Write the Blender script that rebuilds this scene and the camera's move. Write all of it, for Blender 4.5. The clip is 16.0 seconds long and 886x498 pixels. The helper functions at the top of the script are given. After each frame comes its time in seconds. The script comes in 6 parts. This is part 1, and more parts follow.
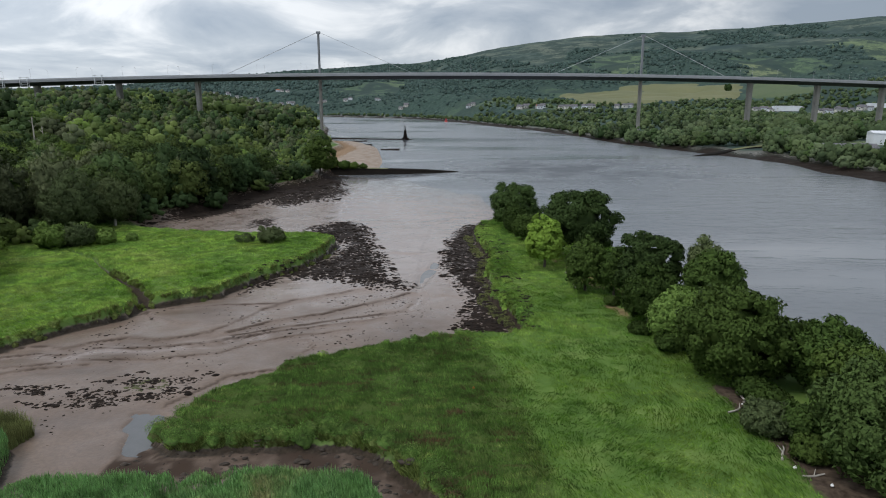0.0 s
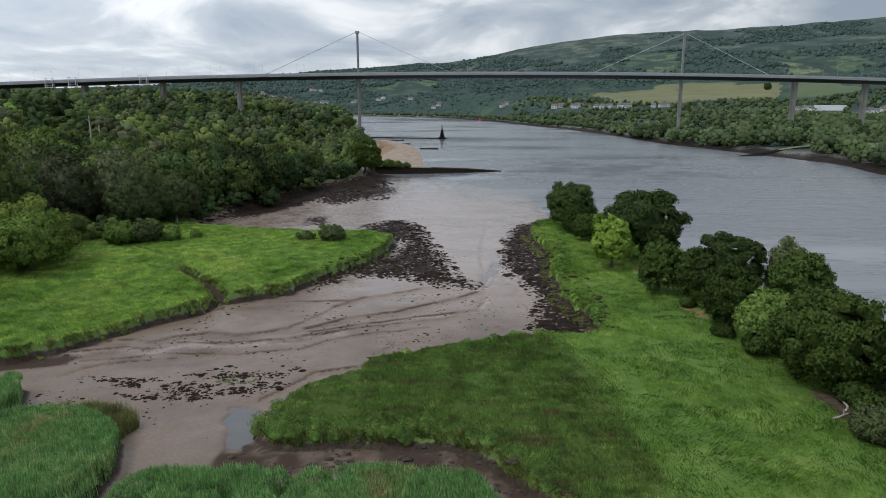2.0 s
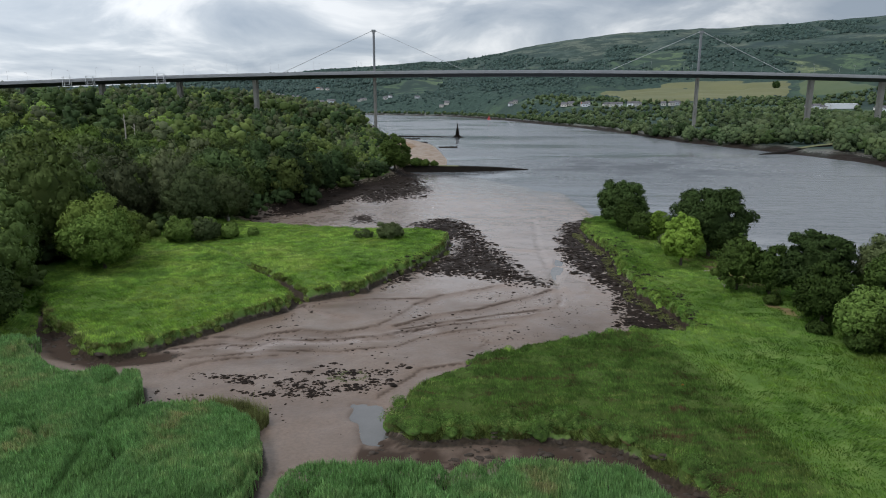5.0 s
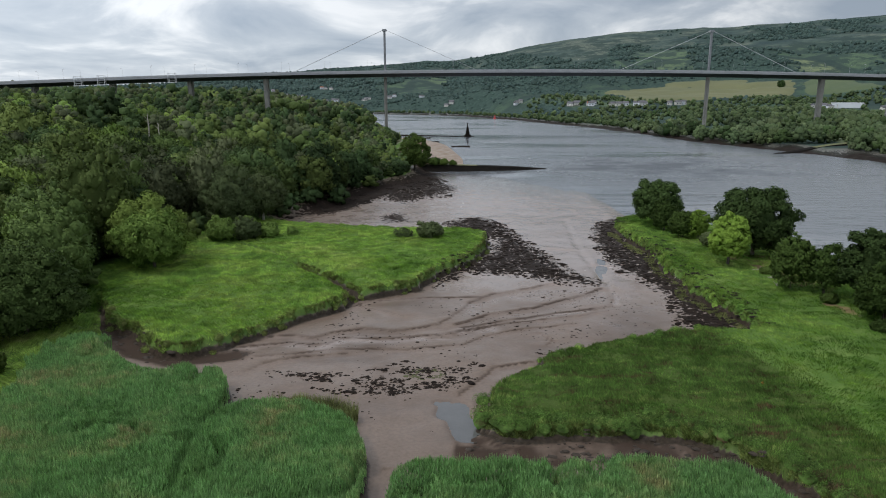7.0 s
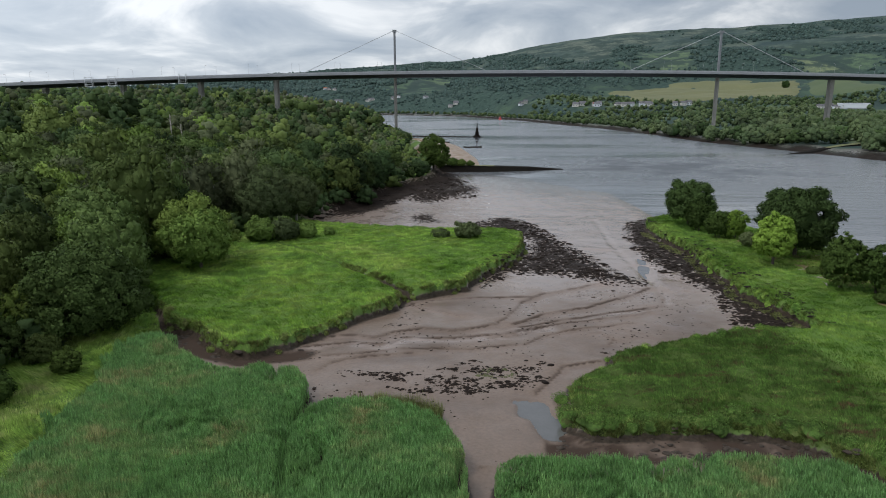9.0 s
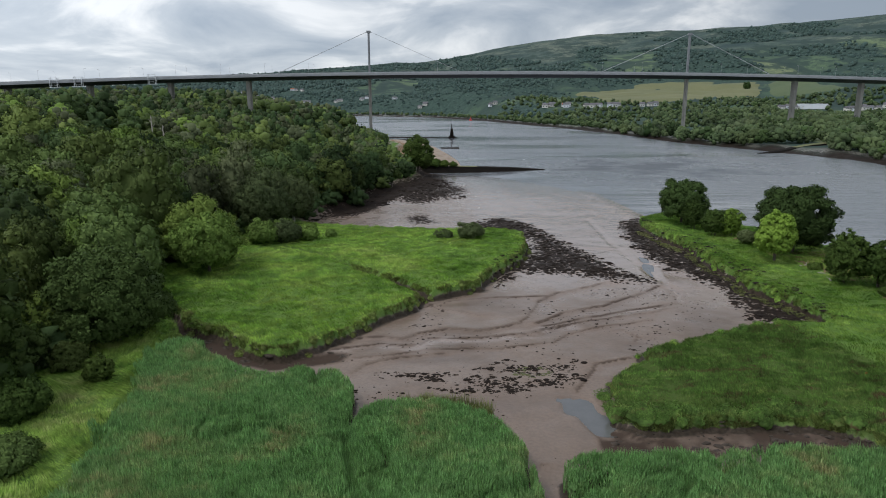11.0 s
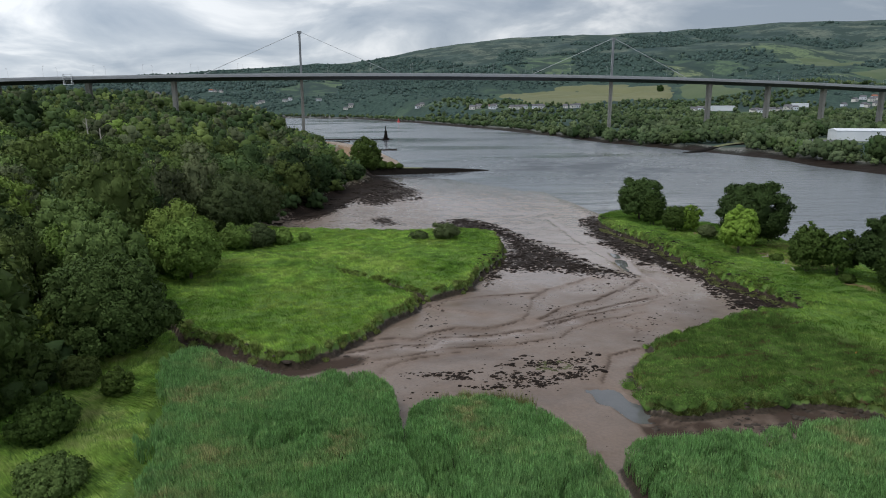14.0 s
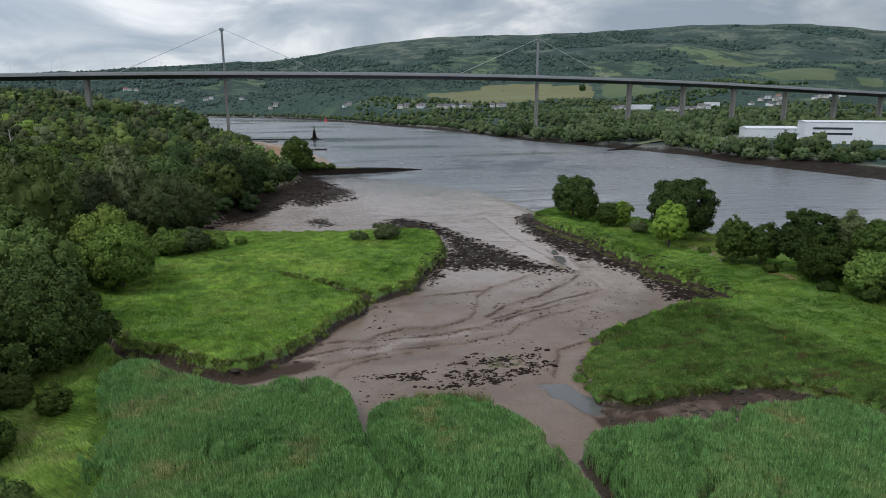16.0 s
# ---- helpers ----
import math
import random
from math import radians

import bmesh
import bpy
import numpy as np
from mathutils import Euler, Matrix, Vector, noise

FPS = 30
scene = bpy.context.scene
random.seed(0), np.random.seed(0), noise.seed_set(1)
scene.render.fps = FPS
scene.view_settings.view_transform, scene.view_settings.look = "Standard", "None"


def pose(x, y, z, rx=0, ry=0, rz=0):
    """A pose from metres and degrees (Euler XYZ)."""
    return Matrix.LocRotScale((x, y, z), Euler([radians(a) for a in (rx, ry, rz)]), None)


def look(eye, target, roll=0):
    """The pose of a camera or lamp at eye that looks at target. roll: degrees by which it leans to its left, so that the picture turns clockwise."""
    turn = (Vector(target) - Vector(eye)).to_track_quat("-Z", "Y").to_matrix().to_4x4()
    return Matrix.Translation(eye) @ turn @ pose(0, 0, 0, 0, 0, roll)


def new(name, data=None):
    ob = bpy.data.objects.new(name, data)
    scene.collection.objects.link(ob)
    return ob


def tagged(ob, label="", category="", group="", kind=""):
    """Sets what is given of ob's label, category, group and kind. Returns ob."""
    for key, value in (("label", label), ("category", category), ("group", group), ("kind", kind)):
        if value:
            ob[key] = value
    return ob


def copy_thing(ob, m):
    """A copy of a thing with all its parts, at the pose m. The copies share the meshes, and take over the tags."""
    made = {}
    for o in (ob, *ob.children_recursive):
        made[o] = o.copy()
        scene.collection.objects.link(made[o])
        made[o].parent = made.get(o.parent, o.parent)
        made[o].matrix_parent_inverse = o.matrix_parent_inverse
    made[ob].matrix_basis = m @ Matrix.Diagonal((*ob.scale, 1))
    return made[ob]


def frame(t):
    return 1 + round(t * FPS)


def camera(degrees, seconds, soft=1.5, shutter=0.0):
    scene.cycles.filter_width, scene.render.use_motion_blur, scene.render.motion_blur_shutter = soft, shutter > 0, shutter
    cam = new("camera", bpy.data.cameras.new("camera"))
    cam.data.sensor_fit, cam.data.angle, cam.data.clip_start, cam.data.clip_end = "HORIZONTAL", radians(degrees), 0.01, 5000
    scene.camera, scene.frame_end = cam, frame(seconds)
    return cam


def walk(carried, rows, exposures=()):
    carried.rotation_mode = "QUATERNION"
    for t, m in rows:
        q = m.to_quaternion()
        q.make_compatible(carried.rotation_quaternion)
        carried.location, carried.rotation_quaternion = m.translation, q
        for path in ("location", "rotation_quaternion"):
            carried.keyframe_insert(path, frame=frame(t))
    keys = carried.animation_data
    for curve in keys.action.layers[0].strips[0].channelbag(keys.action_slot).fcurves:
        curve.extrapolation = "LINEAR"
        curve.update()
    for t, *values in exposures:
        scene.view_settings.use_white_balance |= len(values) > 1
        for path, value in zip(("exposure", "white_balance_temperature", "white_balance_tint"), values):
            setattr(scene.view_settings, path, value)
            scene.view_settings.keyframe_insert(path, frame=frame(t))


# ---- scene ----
cam = camera(68.5, 16.0, soft=1.0)
METRES, EYE, TILT, LEAN, TURN = 61.7, 36.1, -12.8, 0.0, 0.0
ROWS = [
    (0.0, 0.0, 0.0, 0.0, 0.0, 0.0, -0.0),
    (0.5, -0.0259, 0.0004, -0.0004, 0.87, -0.02, -0.18),
    (1.0, -0.0545, 0.0003, -0.0009, 1.77, -0.02, -0.38),
    (1.5, -0.0846, 0.0004, -0.002, 2.37, -0.04, -0.52),
    (2.0, -0.1155, -0.0004, -0.0017, 2.5, -0.07, -0.55),
    (2.5, -0.1482, -0.002, -0.0024, 2.55, -0.1, -0.55),
    (3.0, -0.1823, -0.0045, -0.003, 2.58, -0.09, -0.56),
    (3.5, -0.2172, -0.0075, -0.0038, 2.6, -0.11, -0.56),
    (4.0, -0.2527, -0.0097, -0.0047, 2.63, -0.14, -0.55),
    (6.5, -0.4356, -0.0264, -0.0078, 2.72, -0.24, -0.54),
    (7.0, -0.4717, -0.0297, -0.0086, 2.74, -0.25, -0.54),
    (7.5, -0.507, -0.0332, -0.0097, 2.76, -0.26, -0.53),
    (8.0, -0.5419, -0.0366, -0.0105, 2.76, -0.23, -0.52),
    (8.5, -0.5767, -0.0396, -0.011, 2.78, -0.2, -0.53),
    (9.0, -0.6114, -0.0424, -0.0116, 2.79, -0.19, -0.51),
    (11.5, -0.7807, -0.0521, -0.0128, -1.17, -0.08, 0.39),
    (12.0, -0.8141, -0.0534, -0.0129, -2.24, -0.06, 0.62),
    (12.5, -0.8474, -0.0545, -0.0128, -3.36, -0.04, 0.85),
    (13.0, -0.8804, -0.0555, -0.0133, -4.42, -0.05, 1.08),
    (13.5, -0.913, -0.0554, -0.0133, -5.5, -0.06, 1.3),
    (14.0, -0.9437, -0.0556, -0.0128, -6.72, -0.06, 1.57),
    (14.5, -0.9711, -0.0557, -0.0125, -8.06, -0.1, 1.87),
    (15.0, -0.9885, -0.0555, -0.0097, -9.6, -0.2, 2.22),
    (15.5, -0.9862, -0.0501, -0.0074, -11.38, -0.29, 2.59),
    (16.0, -0.9845, -0.0483, -0.0081, -12.88, -0.39, 2.94),
]
walk(cam, [(t, pose(0, 0, EYE, TILT, LEAN, TURN) @ pose(METRES * x, METRES * y, METRES * z, 90 + pitch, roll, yaw)) for t, x, y, z, yaw, pitch, roll in ROWS])


# ---- light ----
world = bpy.data.worlds.new("overcast_sky")
scene.world = world
world.use_nodes = True
SUN_ELEV, SUN_TURN = 58.0, 246.0


def build_world():
    nt = world.node_tree
    n, l = nt.nodes, nt.links
    n.clear()
    out = n.new("ShaderNodeOutputWorld")
    bg = n.new("ShaderNodeBackground")
    l.new(bg.outputs[0], out.inputs[0])
    sky = n.new("ShaderNodeTexSky")
    sky.sky_type = "NISHITA"
    sky.sun_disc = False
    sky.sun_elevation, sky.sun_rotation = radians(SUN_ELEV), radians(SUN_TURN)
    thin = n.new("ShaderNodeVectorMath")
    thin.operation = "SCALE"
    thin.inputs["Scale"].default_value = 0.11
    l.new(sky.outputs[0], thin.inputs[0])
    tc = n.new("ShaderNodeTexCoord")
    sep = n.new("ShaderNodeSeparateXYZ")
    l.new(tc.outputs["Generated"], sep.inputs[0])

    def math_node(op, a, b=None):
        m = n.new("ShaderNodeMath")
        m.operation = op
        for i, v in enumerate((a, b)):
            if v is None:
                continue
            if isinstance(v, (int, float)):
                m.inputs[i].default_value = v
            else:
                l.new(v, m.inputs[i])
        return m.outputs[0]
    h = math_node("ADD", math_node("MAXIMUM", sep.outputs[2], 0.0), 0.27)
    comb = n.new("ShaderNodeCombineXYZ")
    l.new(math_node("DIVIDE", sep.outputs[0], h), comb.inputs[0])
    l.new(math_node("DIVIDE", sep.outputs[1], h), comb.inputs[1])
    big = n.new("ShaderNodeTexNoise")
    big.inputs["Scale"].default_value = 1.6
    big.inputs["Detail"].default_value = 6.0
    big.inputs["Roughness"].default_value = 0.55
    big.inputs["Distortion"].default_value = 0.5
    l.new(comb.outputs[0], big.inputs["Vector"])
    ramp = n.new("ShaderNodeValToRGB")
    e = ramp.color_ramp.elements
    e[0].position, e[0].color = 0.36, (0.39, 0.46, 0.56, 1)
    e[1].position, e[1].color = 0.62, (0.96, 0.99, 1.03, 1)
    mid = ramp.color_ramp.elements.new(0.50)
    mid.color = (0.59, 0.65, 0.73, 1)
    l.new(big.outputs["Fac"], ramp.inputs[0])
    mix = n.new("ShaderNodeMix")
    mix.data_type = "RGBA"
    mix.inputs[0].default_value = 0.88
    l.new(thin.outputs[0], mix.inputs[6])
    l.new(ramp.outputs[0], mix.inputs[7])
    toward = n.new("ShaderNodeVectorMath")
    toward.operation = "DOT_PRODUCT"
    toward.inputs[1].default_value = (math.sin(radians(SUN_TURN)), math.cos(radians(SUN_TURN)), 0.25)
    l.new(tc.outputs["Generated"], toward.inputs[0])
    glow = math_node("ADD", math_node("MULTIPLY", toward.outputs["Value"], 0.36), 1.06)
    lit = n.new("ShaderNodeVectorMath")
    lit.operation = "SCALE"
    l.new(mix.outputs[2], lit.inputs[0])
    l.new(glow, lit.inputs["Scale"])
    l.new(lit.outputs[0], bg.inputs[0])
    bg.inputs[1].default_value = 1.0


build_world()
sun = new("sun", bpy.data.lights.new("sun", "SUN"))
sun.data.energy, sun.data.angle, sun.data.color = 1.4, radians(16), (1.0, 0.975, 0.96)
SUN_FROM = Vector((math.sin(radians(SUN_TURN)) * math.cos(radians(SUN_ELEV)), math.cos(radians(SUN_TURN)) * math.cos(radians(SUN_ELEV)), math.sin(radians(SUN_ELEV))))
sun.matrix_world = look(SUN_FROM * 400, (0, 0, 0))


# ---- numbers: noise, polygons, heights ----


def hash2(ix, iy, seed):
    v = (ix.astype(np.int64) * 374761393 + iy.astype(np.int64) * 668265263 + seed * 1442695041) & 0x7FFFFFFF
    v = ((v ^ (v >> 13)) * 1274126177) & 0x7FFFFFFF
    return ((v ^ (v >> 16)) & 0xFFFF) / 65535.0


def vnoise(x, y, seed=0):
    x, y = np.asarray(x, float), np.asarray(y, float)
    ix, iy = np.floor(x), np.floor(y)
    fx, fy = x - ix, y - iy
    fx, fy = fx * fx * (3 - 2 * fx), fy * fy * (3 - 2 * fy)
    a, b = hash2(ix, iy, seed), hash2(ix + 1, iy, seed)
    c, d = hash2(ix, iy + 1, seed), hash2(ix + 1, iy + 1, seed)
    return (a + (b - a) * fx) * (1 - fy) + (c + (d - c) * fx) * fy


def fbm(x, y, seed=0, octaves=4):
    s, a, t = 0.0, 1.0, 0.0
    for o in range(octaves):
        s, t = s + a * vnoise(x * 2 ** o, y * 2 ** o, seed + o * 17), t + a
        a *= 0.5
    return s / t


def smooth(a, b, v):
    k = np.clip((v - a) / (b - a), 0, 1)
    return k * k * (3 - 2 * k)


def inside_depth(poly, x, y):
    """Metres inside a polygon (minus: outside)."""
    p = np.array(poly, float)
    x, y = np.asarray(x, float), np.asarray(y, float)
    best, odd = np.full(x.shape, 1e18), np.zeros(x.shape, bool)
    for (ax, ay), (bx, by) in zip(p, np.roll(p, -1, 0)):
        ex, ey = bx - ax, by - ay
        k = np.clip(((x - ax) * ex + (y - ay) * ey) / (ex * ex + ey * ey + 1e-9), 0, 1)
        best = np.minimum(best, (x - ax - k * ex) ** 2 + (y - ay - k * ey) ** 2)
        if by != ay:
            odd ^= ((ay > y) != (by > y)) & (x < ax + (y - ay) * ex / ey)
    return np.where(odd, 1, -1) * np.sqrt(best)


def line_gap(line, x, y):
    """Metres from a polyline."""
    best = np.full(np.asarray(x).shape, 1e18)
    for (ax, ay), (bx, by) in zip(line[:-1], line[1:]):
        ex, ey = bx - ax, by - ay
        k = np.clip(((x - ax) * ex + (y - ay) * ey) / (ex * ex + ey * ey + 1e-9), 0, 1)
        best = np.minimum(best, (x - ax - k * ex) ** 2 + (y - ay - k * ey) ** 2)
    return np.sqrt(best)


# the plan, in metres
ISLAND = [(-91, 98), (-86, 91.5), (-82.5, 87.5), (-77.5, 83.5), (-73.5, 79.6), (-69.6, 76.4), (-66.5, 76.9), (-63, 80), (-58.8, 84.6),
          (-55.4, 91.4), (-50.6, 98), (-49.2, 102), (-45.5, 104.2), (-39.2, 109.5), (-36.2, 118.5), (-30, 129), (-26.4, 141.8), (-26.2, 154.6),
          (-33, 158.5), (-44, 158.5), (-55, 159.5), (-66, 161.5), (-76, 164), (-84, 168), (-95, 168), (-100, 130)]
MEADOW = [(-27.6, 60.4), (-27.2, 65.3), (-24.8, 70.3), (-20.6, 73), (-20.2, 76.2), (-13.5, 79.6), (-7.2, 83.1), (-1.6, 85.4), (3.6, 86.6), (9.5, 86.4),
          (11.8, 88.3), (11.6, 94.5), (8.5, 108), (9.4, 114.2), (8.0, 124), (10.4, 138), (8.6, 154), (8.3, 170.5), (11, 181), (17, 188), (25, 190), (31.5, 183), (35, 166),
          (38.5, 152), (40, 138), (41, 120), (44, 104), (48, 88), (50, 70), (52, 45), (60, -80), (2, -80), (0.5, 43), (-0.6, 48.4), (-2.3, 51.2),
          (-5.4, 54.6), (-9, 57), (-13, 56.7), (-17.5, 57), (-20.9, 56.8), (-23.9, 55.8), (-26.6, 56.6), (-28.2, 58.4)]
REED_RIGHT = [(-35.8, 47.2), (-33.9, 48.7), (-29.5, 48.6), (-21.5, 49), (-17.4, 50.2), (-10.6, 49.6), (-6.6, 48.9), (-4.7, 45.5), (-2.6, 40), (-1, 30), (-1, -80), (-36, -80), (-36.2, 40)]
REED_LEFT = [(-82.2, 76), (-81, 79.2), (-75.6, 73.4), (-69, 67.4), (-65.2, 66.3), (-62.6, 68.3), (-58, 67), (-55.8, 63), (-55.4, 57.2), (-55.0, 51.5), (-54.0, 47), (-52.2, 40.6), (-51.2, -80),
             (-75, -80), (-77.6, 48), (-79.6, 60), (-81.5, 70)]
REED_MIDDLE = [(-54.4, 57), (-52.7, 58.9), (-49, 60), (-46, 59.2), (-43, 57.2), (-40.8, 55.6), (-38.7, 51), (-38.0, 45), (-38.2, 38), (-38.5, -80), (-51.6, -80), (-52.8, 40.6), (-54.6, 47), (-55.3, 51.5)]
REED_SEAM = [(-55.2, 52), (-54.4, 47.9), (-53.3, 43.6), (-52.5, 40.6), (-51.4, -80)]
LAND = [(-77.3, -300), (-77.8, 48), (-79.8, 60), (-81.7, 70), (-82.5, 76), (-85, 83), (-90, 91), (-93, 100), (-91, 120), (-92, 140), (-90, 157), (-86, 168), (-82, 182),
        (-74, 205), (-67, 240), (-56, 266), (-49, 284), (-52, 300), (-52, 335), (-72, 400), (-70, 500), (-92, 575), (-112, 650), (-150, 870), (-290, 1480), (-900, 1650), (-4200, 1650), (-4200, -300)]
FAR_LAND = [(-254, 1558), (-70, 1413), (27, 1160), (88, 930), (114, 852), (142, 690), (152, 590), (168, 520), (188, 462), (206, 390), (197, 335), (206, 285), (210, 240), (235, 150),
            (300, 15), (420, -300), (4400, -300), (4400, 5200), (-4400, 5200), (-4400, 1760), (-900, 1760), (-300, 1570)]
CREEK_BED = [(-84, 89), (-81.2, 84.9), (-74, 77.7), (-67.7, 75), (-60.8, 77.5)]
CREEK_MOUTH = [(-30.1, 89.5), (-23.8, 92.8), (-18.1, 95.9), (-12.1, 98.6), (-9.3, 99.4), (-6.1, 101.6), (-4.3, 106.3), (-4.2, 113.2), (-4.8, 121), (-4.4, 132.2), (-4.6, 145), (-4, 160), (-2, 190)]
CREEK_POOL = [(-2.1, 138.5), (-0.6, 136.2), (-1.6, 129), (-3.6, 118.5), (-4.5, 116.2), (-4.9, 120.6), (-4.4, 126.8), (-3.0, 133)]
TERRACE = [(-62, 82.5), (-60, 83.2), (-56.1, 83.9), (-52, 83.4), (-49.1, 85.8), (-45.1, 88), (-40.9, 87), (-36.8, 88.5), (-34.2, 90.2), (-32.4, 93.9), (-29.6, 102.2), (-25.9, 106.6), (-20.4, 110.5), (-14.7, 114.5)]
MAIN_STREAM = [(-60.8, 80.1), (-54.9, 81.8), (-49.2, 80.8), (-47.2, 84), (-40.8, 84.5), (-32.7, 86.9), (-27, 90.5)]
CHANNELS = [(CREEK_BED, 1.6, 0.30), (CREEK_MOUTH, 0.8, 0.12), (TERRACE, 0.55, 0.20),
            ([(-50.5, 98), (-46.7, 101.4), (-42.5, 103.2), (-36.7, 105), (-28, 104.8)], 0.35, 0.12),
            ([(-31.5, 90.5), (-27, 95.5), (-23.2, 97.5), (-19.3, 99.4), (-12.5, 105.4), (-6, 112)], 0.6, 0.22),
            (MAIN_STREAM, 0.45, 0.13),
            ([(-58.3, 76.2), (-48.3, 79.4), (-36.8, 80.5), (-30.6, 82.5), (-27.9, 86.2), (-23.5, 88.9), (-14, 92)], 0.4, 0.10),
            ([(-19.6, 87.7), (-18.2, 84.6), (-18.9, 82.7)], 0.35, 0.12),
            ([(-11.3, 148.3), (-5.6, 146.2), (-4.4, 132.2)], 0.5, 0.14),
            ([(-1.2, 131), (-0.2, 123.2), (1.9, 118.4), (0.6, 111)], 0.5, 0.16),
            ([(-32.7, 87.1), (-29.2, 89.6), (-23, 92.4), (-18.5, 93.7), (-12.9, 95.5), (-9.7, 97.6)], 0.45, 0.14),
            ([(-57, 71), (-55.5, 74.5), (-52, 77.2), (-46, 78.4)], 0.5, 0.14),
            ([(-21.7, 76.1), (-26.3, 74.1), (-28.9, 69), (-30.5, 65.9)], 0.6, 0.14),
            ([(-2.6, 50), (-5, 52.4), (-9, 54.2), (-13, 53.6), (-18, 54.4), (-23, 53.2), (-27, 54), (-30, 56.5)], 1.0, 0.2),
            ([(-36.9, 50), (-37, 38), (-37, -80)], 0.5, 0.15),
            ([(-51.5, 99), (-49.1, 101), (-46.5, 98.5), (-40, 94)], 0.5, 0.15)]
ISLAND_CREEK = [(-82, 138.5), (-71.5, 130), (-65, 122), (-62, 118.8), (-58.7, 115.4), (-55.2, 111.8), (-51.8, 107.2), (-49.4, 102.6), (-48.6, 99)]
GROOVE = [(-27.8, 61.8), (-25.5, 60.9), (-22, 60.2), (-18.6, 59.9), (-16.5, 58.6), (-15, 60.6), (-11, 60.2), (-8.6, 59)]
ROCK_LEFT = [(-38, 178), (-33, 190), (-27, 193), (-21.7, 180.3), (-17.1, 159), (-12.7, 139.1), (-9.4, 123), (-5, 115.8), (-8.3, 114.6), (-14.3, 116), (-19.7, 121), (-25, 121.5), (-31, 122), (-36, 113), (-33.5, 126.5), (-26, 141), (-24, 157), (-31, 161)]
ROCK_RIGHT = [(1.8, 166), (6, 184), (13, 191), (13, 92), (13, 87), (1.6, 91), (2.4, 96.6), (4.8, 105.6), (3.2, 116.9), (0.2, 128.3), (-0.3, 146)]
BAY_ROCK = [(-62, 222), (-63, 248), (-55, 276), (-46, 272), (-38, 264), (-35, 252), (-40, 236), (-45, 228), (-53, 215)]
BAY_PATCH = [(-58, 189), (-52, 200), (-47, 182), (-54, 177)]
DRY_GRASS = [(22, 131), (36, 131), (36, 112), (30, 104), (24.6, 111)]
TREE_FOOT = [(30.5, 64), (28.6, 76), (27.6, 88), (26.4, 100), (25.4, 112), (24.6, 124), (25, 136), (23, 148)]
BARE_SOIL = [(30, 69), (36, 68), (38, 56), (37, 30), (32, 30), (30.9, 48.3), (31, 57.7)]
SHORE_ROCK = [(-92, 172), (-79, 192), (-67, 243), (-50, 290), (-41, 278), (-45, 262), (-56, 248), (-46, 246), (-36, 236), (-48, 226), (-60, 226), (-70, 205), (-80, 182), (-88, 168)]
WEED_PATCH = [(-55, 71.4), (-47.2, 71), (-41.8, 73.6), (-36.2, 75.8), (-28.6, 75), (-30.5, 67), (-40, 64.5), (-43, 66), (-48, 68.2)]
POOL = [(-33.6, 65), (-32.3, 64.3), (-29.8, 64.2), (-29, 62.3), (-28.8, 60.4), (-27.8, 57.4), (-28.4, 56.3), (-30.8, 56.6), (-32.2, 59.6)]
MARSH_SIDE = [(-29, 55), (-29, 68), (-20, 79), (3.6, 87.6), (6.6, 74.7), (8.6, 57.8), (9.8, 46.5), (11, -80), (0, -80), (-3, 52), (-10, 58)]
BEACH = [(-57, 335), (-45, 335), (-34, 345), (-36, 400), (-50, 510), (-58, 545), (-80, 605), (-108, 605), (-95, 500), (-80, 420)]
MUD_Y, MUD_Z = [-300, 65, 90, 115, 150, 200, 240, 275, 320, 400, 1500], [3.6, 3.35, 2.75, 2.3, 1.45, 0.55, 0.15, -0.12, -0.9, -2.6, -3]
SKY_AZ = [-60, -33.5, -25.4, -23.4, -17.9, -14.3, -11.6, -7.8, -4.5, -2.1, 0, 2.5, 5.5, 8.1, 12.2, 18.8, 23.2, 27.4, 32.5, 36.3, 40.2, 43.8, 46.2, 60]
SKY_EL = [0.9, 0.8, 1.0, 1.36, 1.95, 2.22, 2.42, 2.72, 3.0, 3.0, 3.4, 3.85, 4.40, 4.7, 5.1, 5.24, 5.34, 5.52, 5.66, 5.57, 5.44, 4.98, 4.63, 3.5]
RIDGE = 3300.0


def creek_width(x):
    """The island's creek narrows inland to a crease in the grass."""
    return 0.35 + 0.85 * smooth(-74, -52, x)


def wobble(x, y, s, seed):
    return (fbm(x / s, y / s, seed, 3) - 0.5)


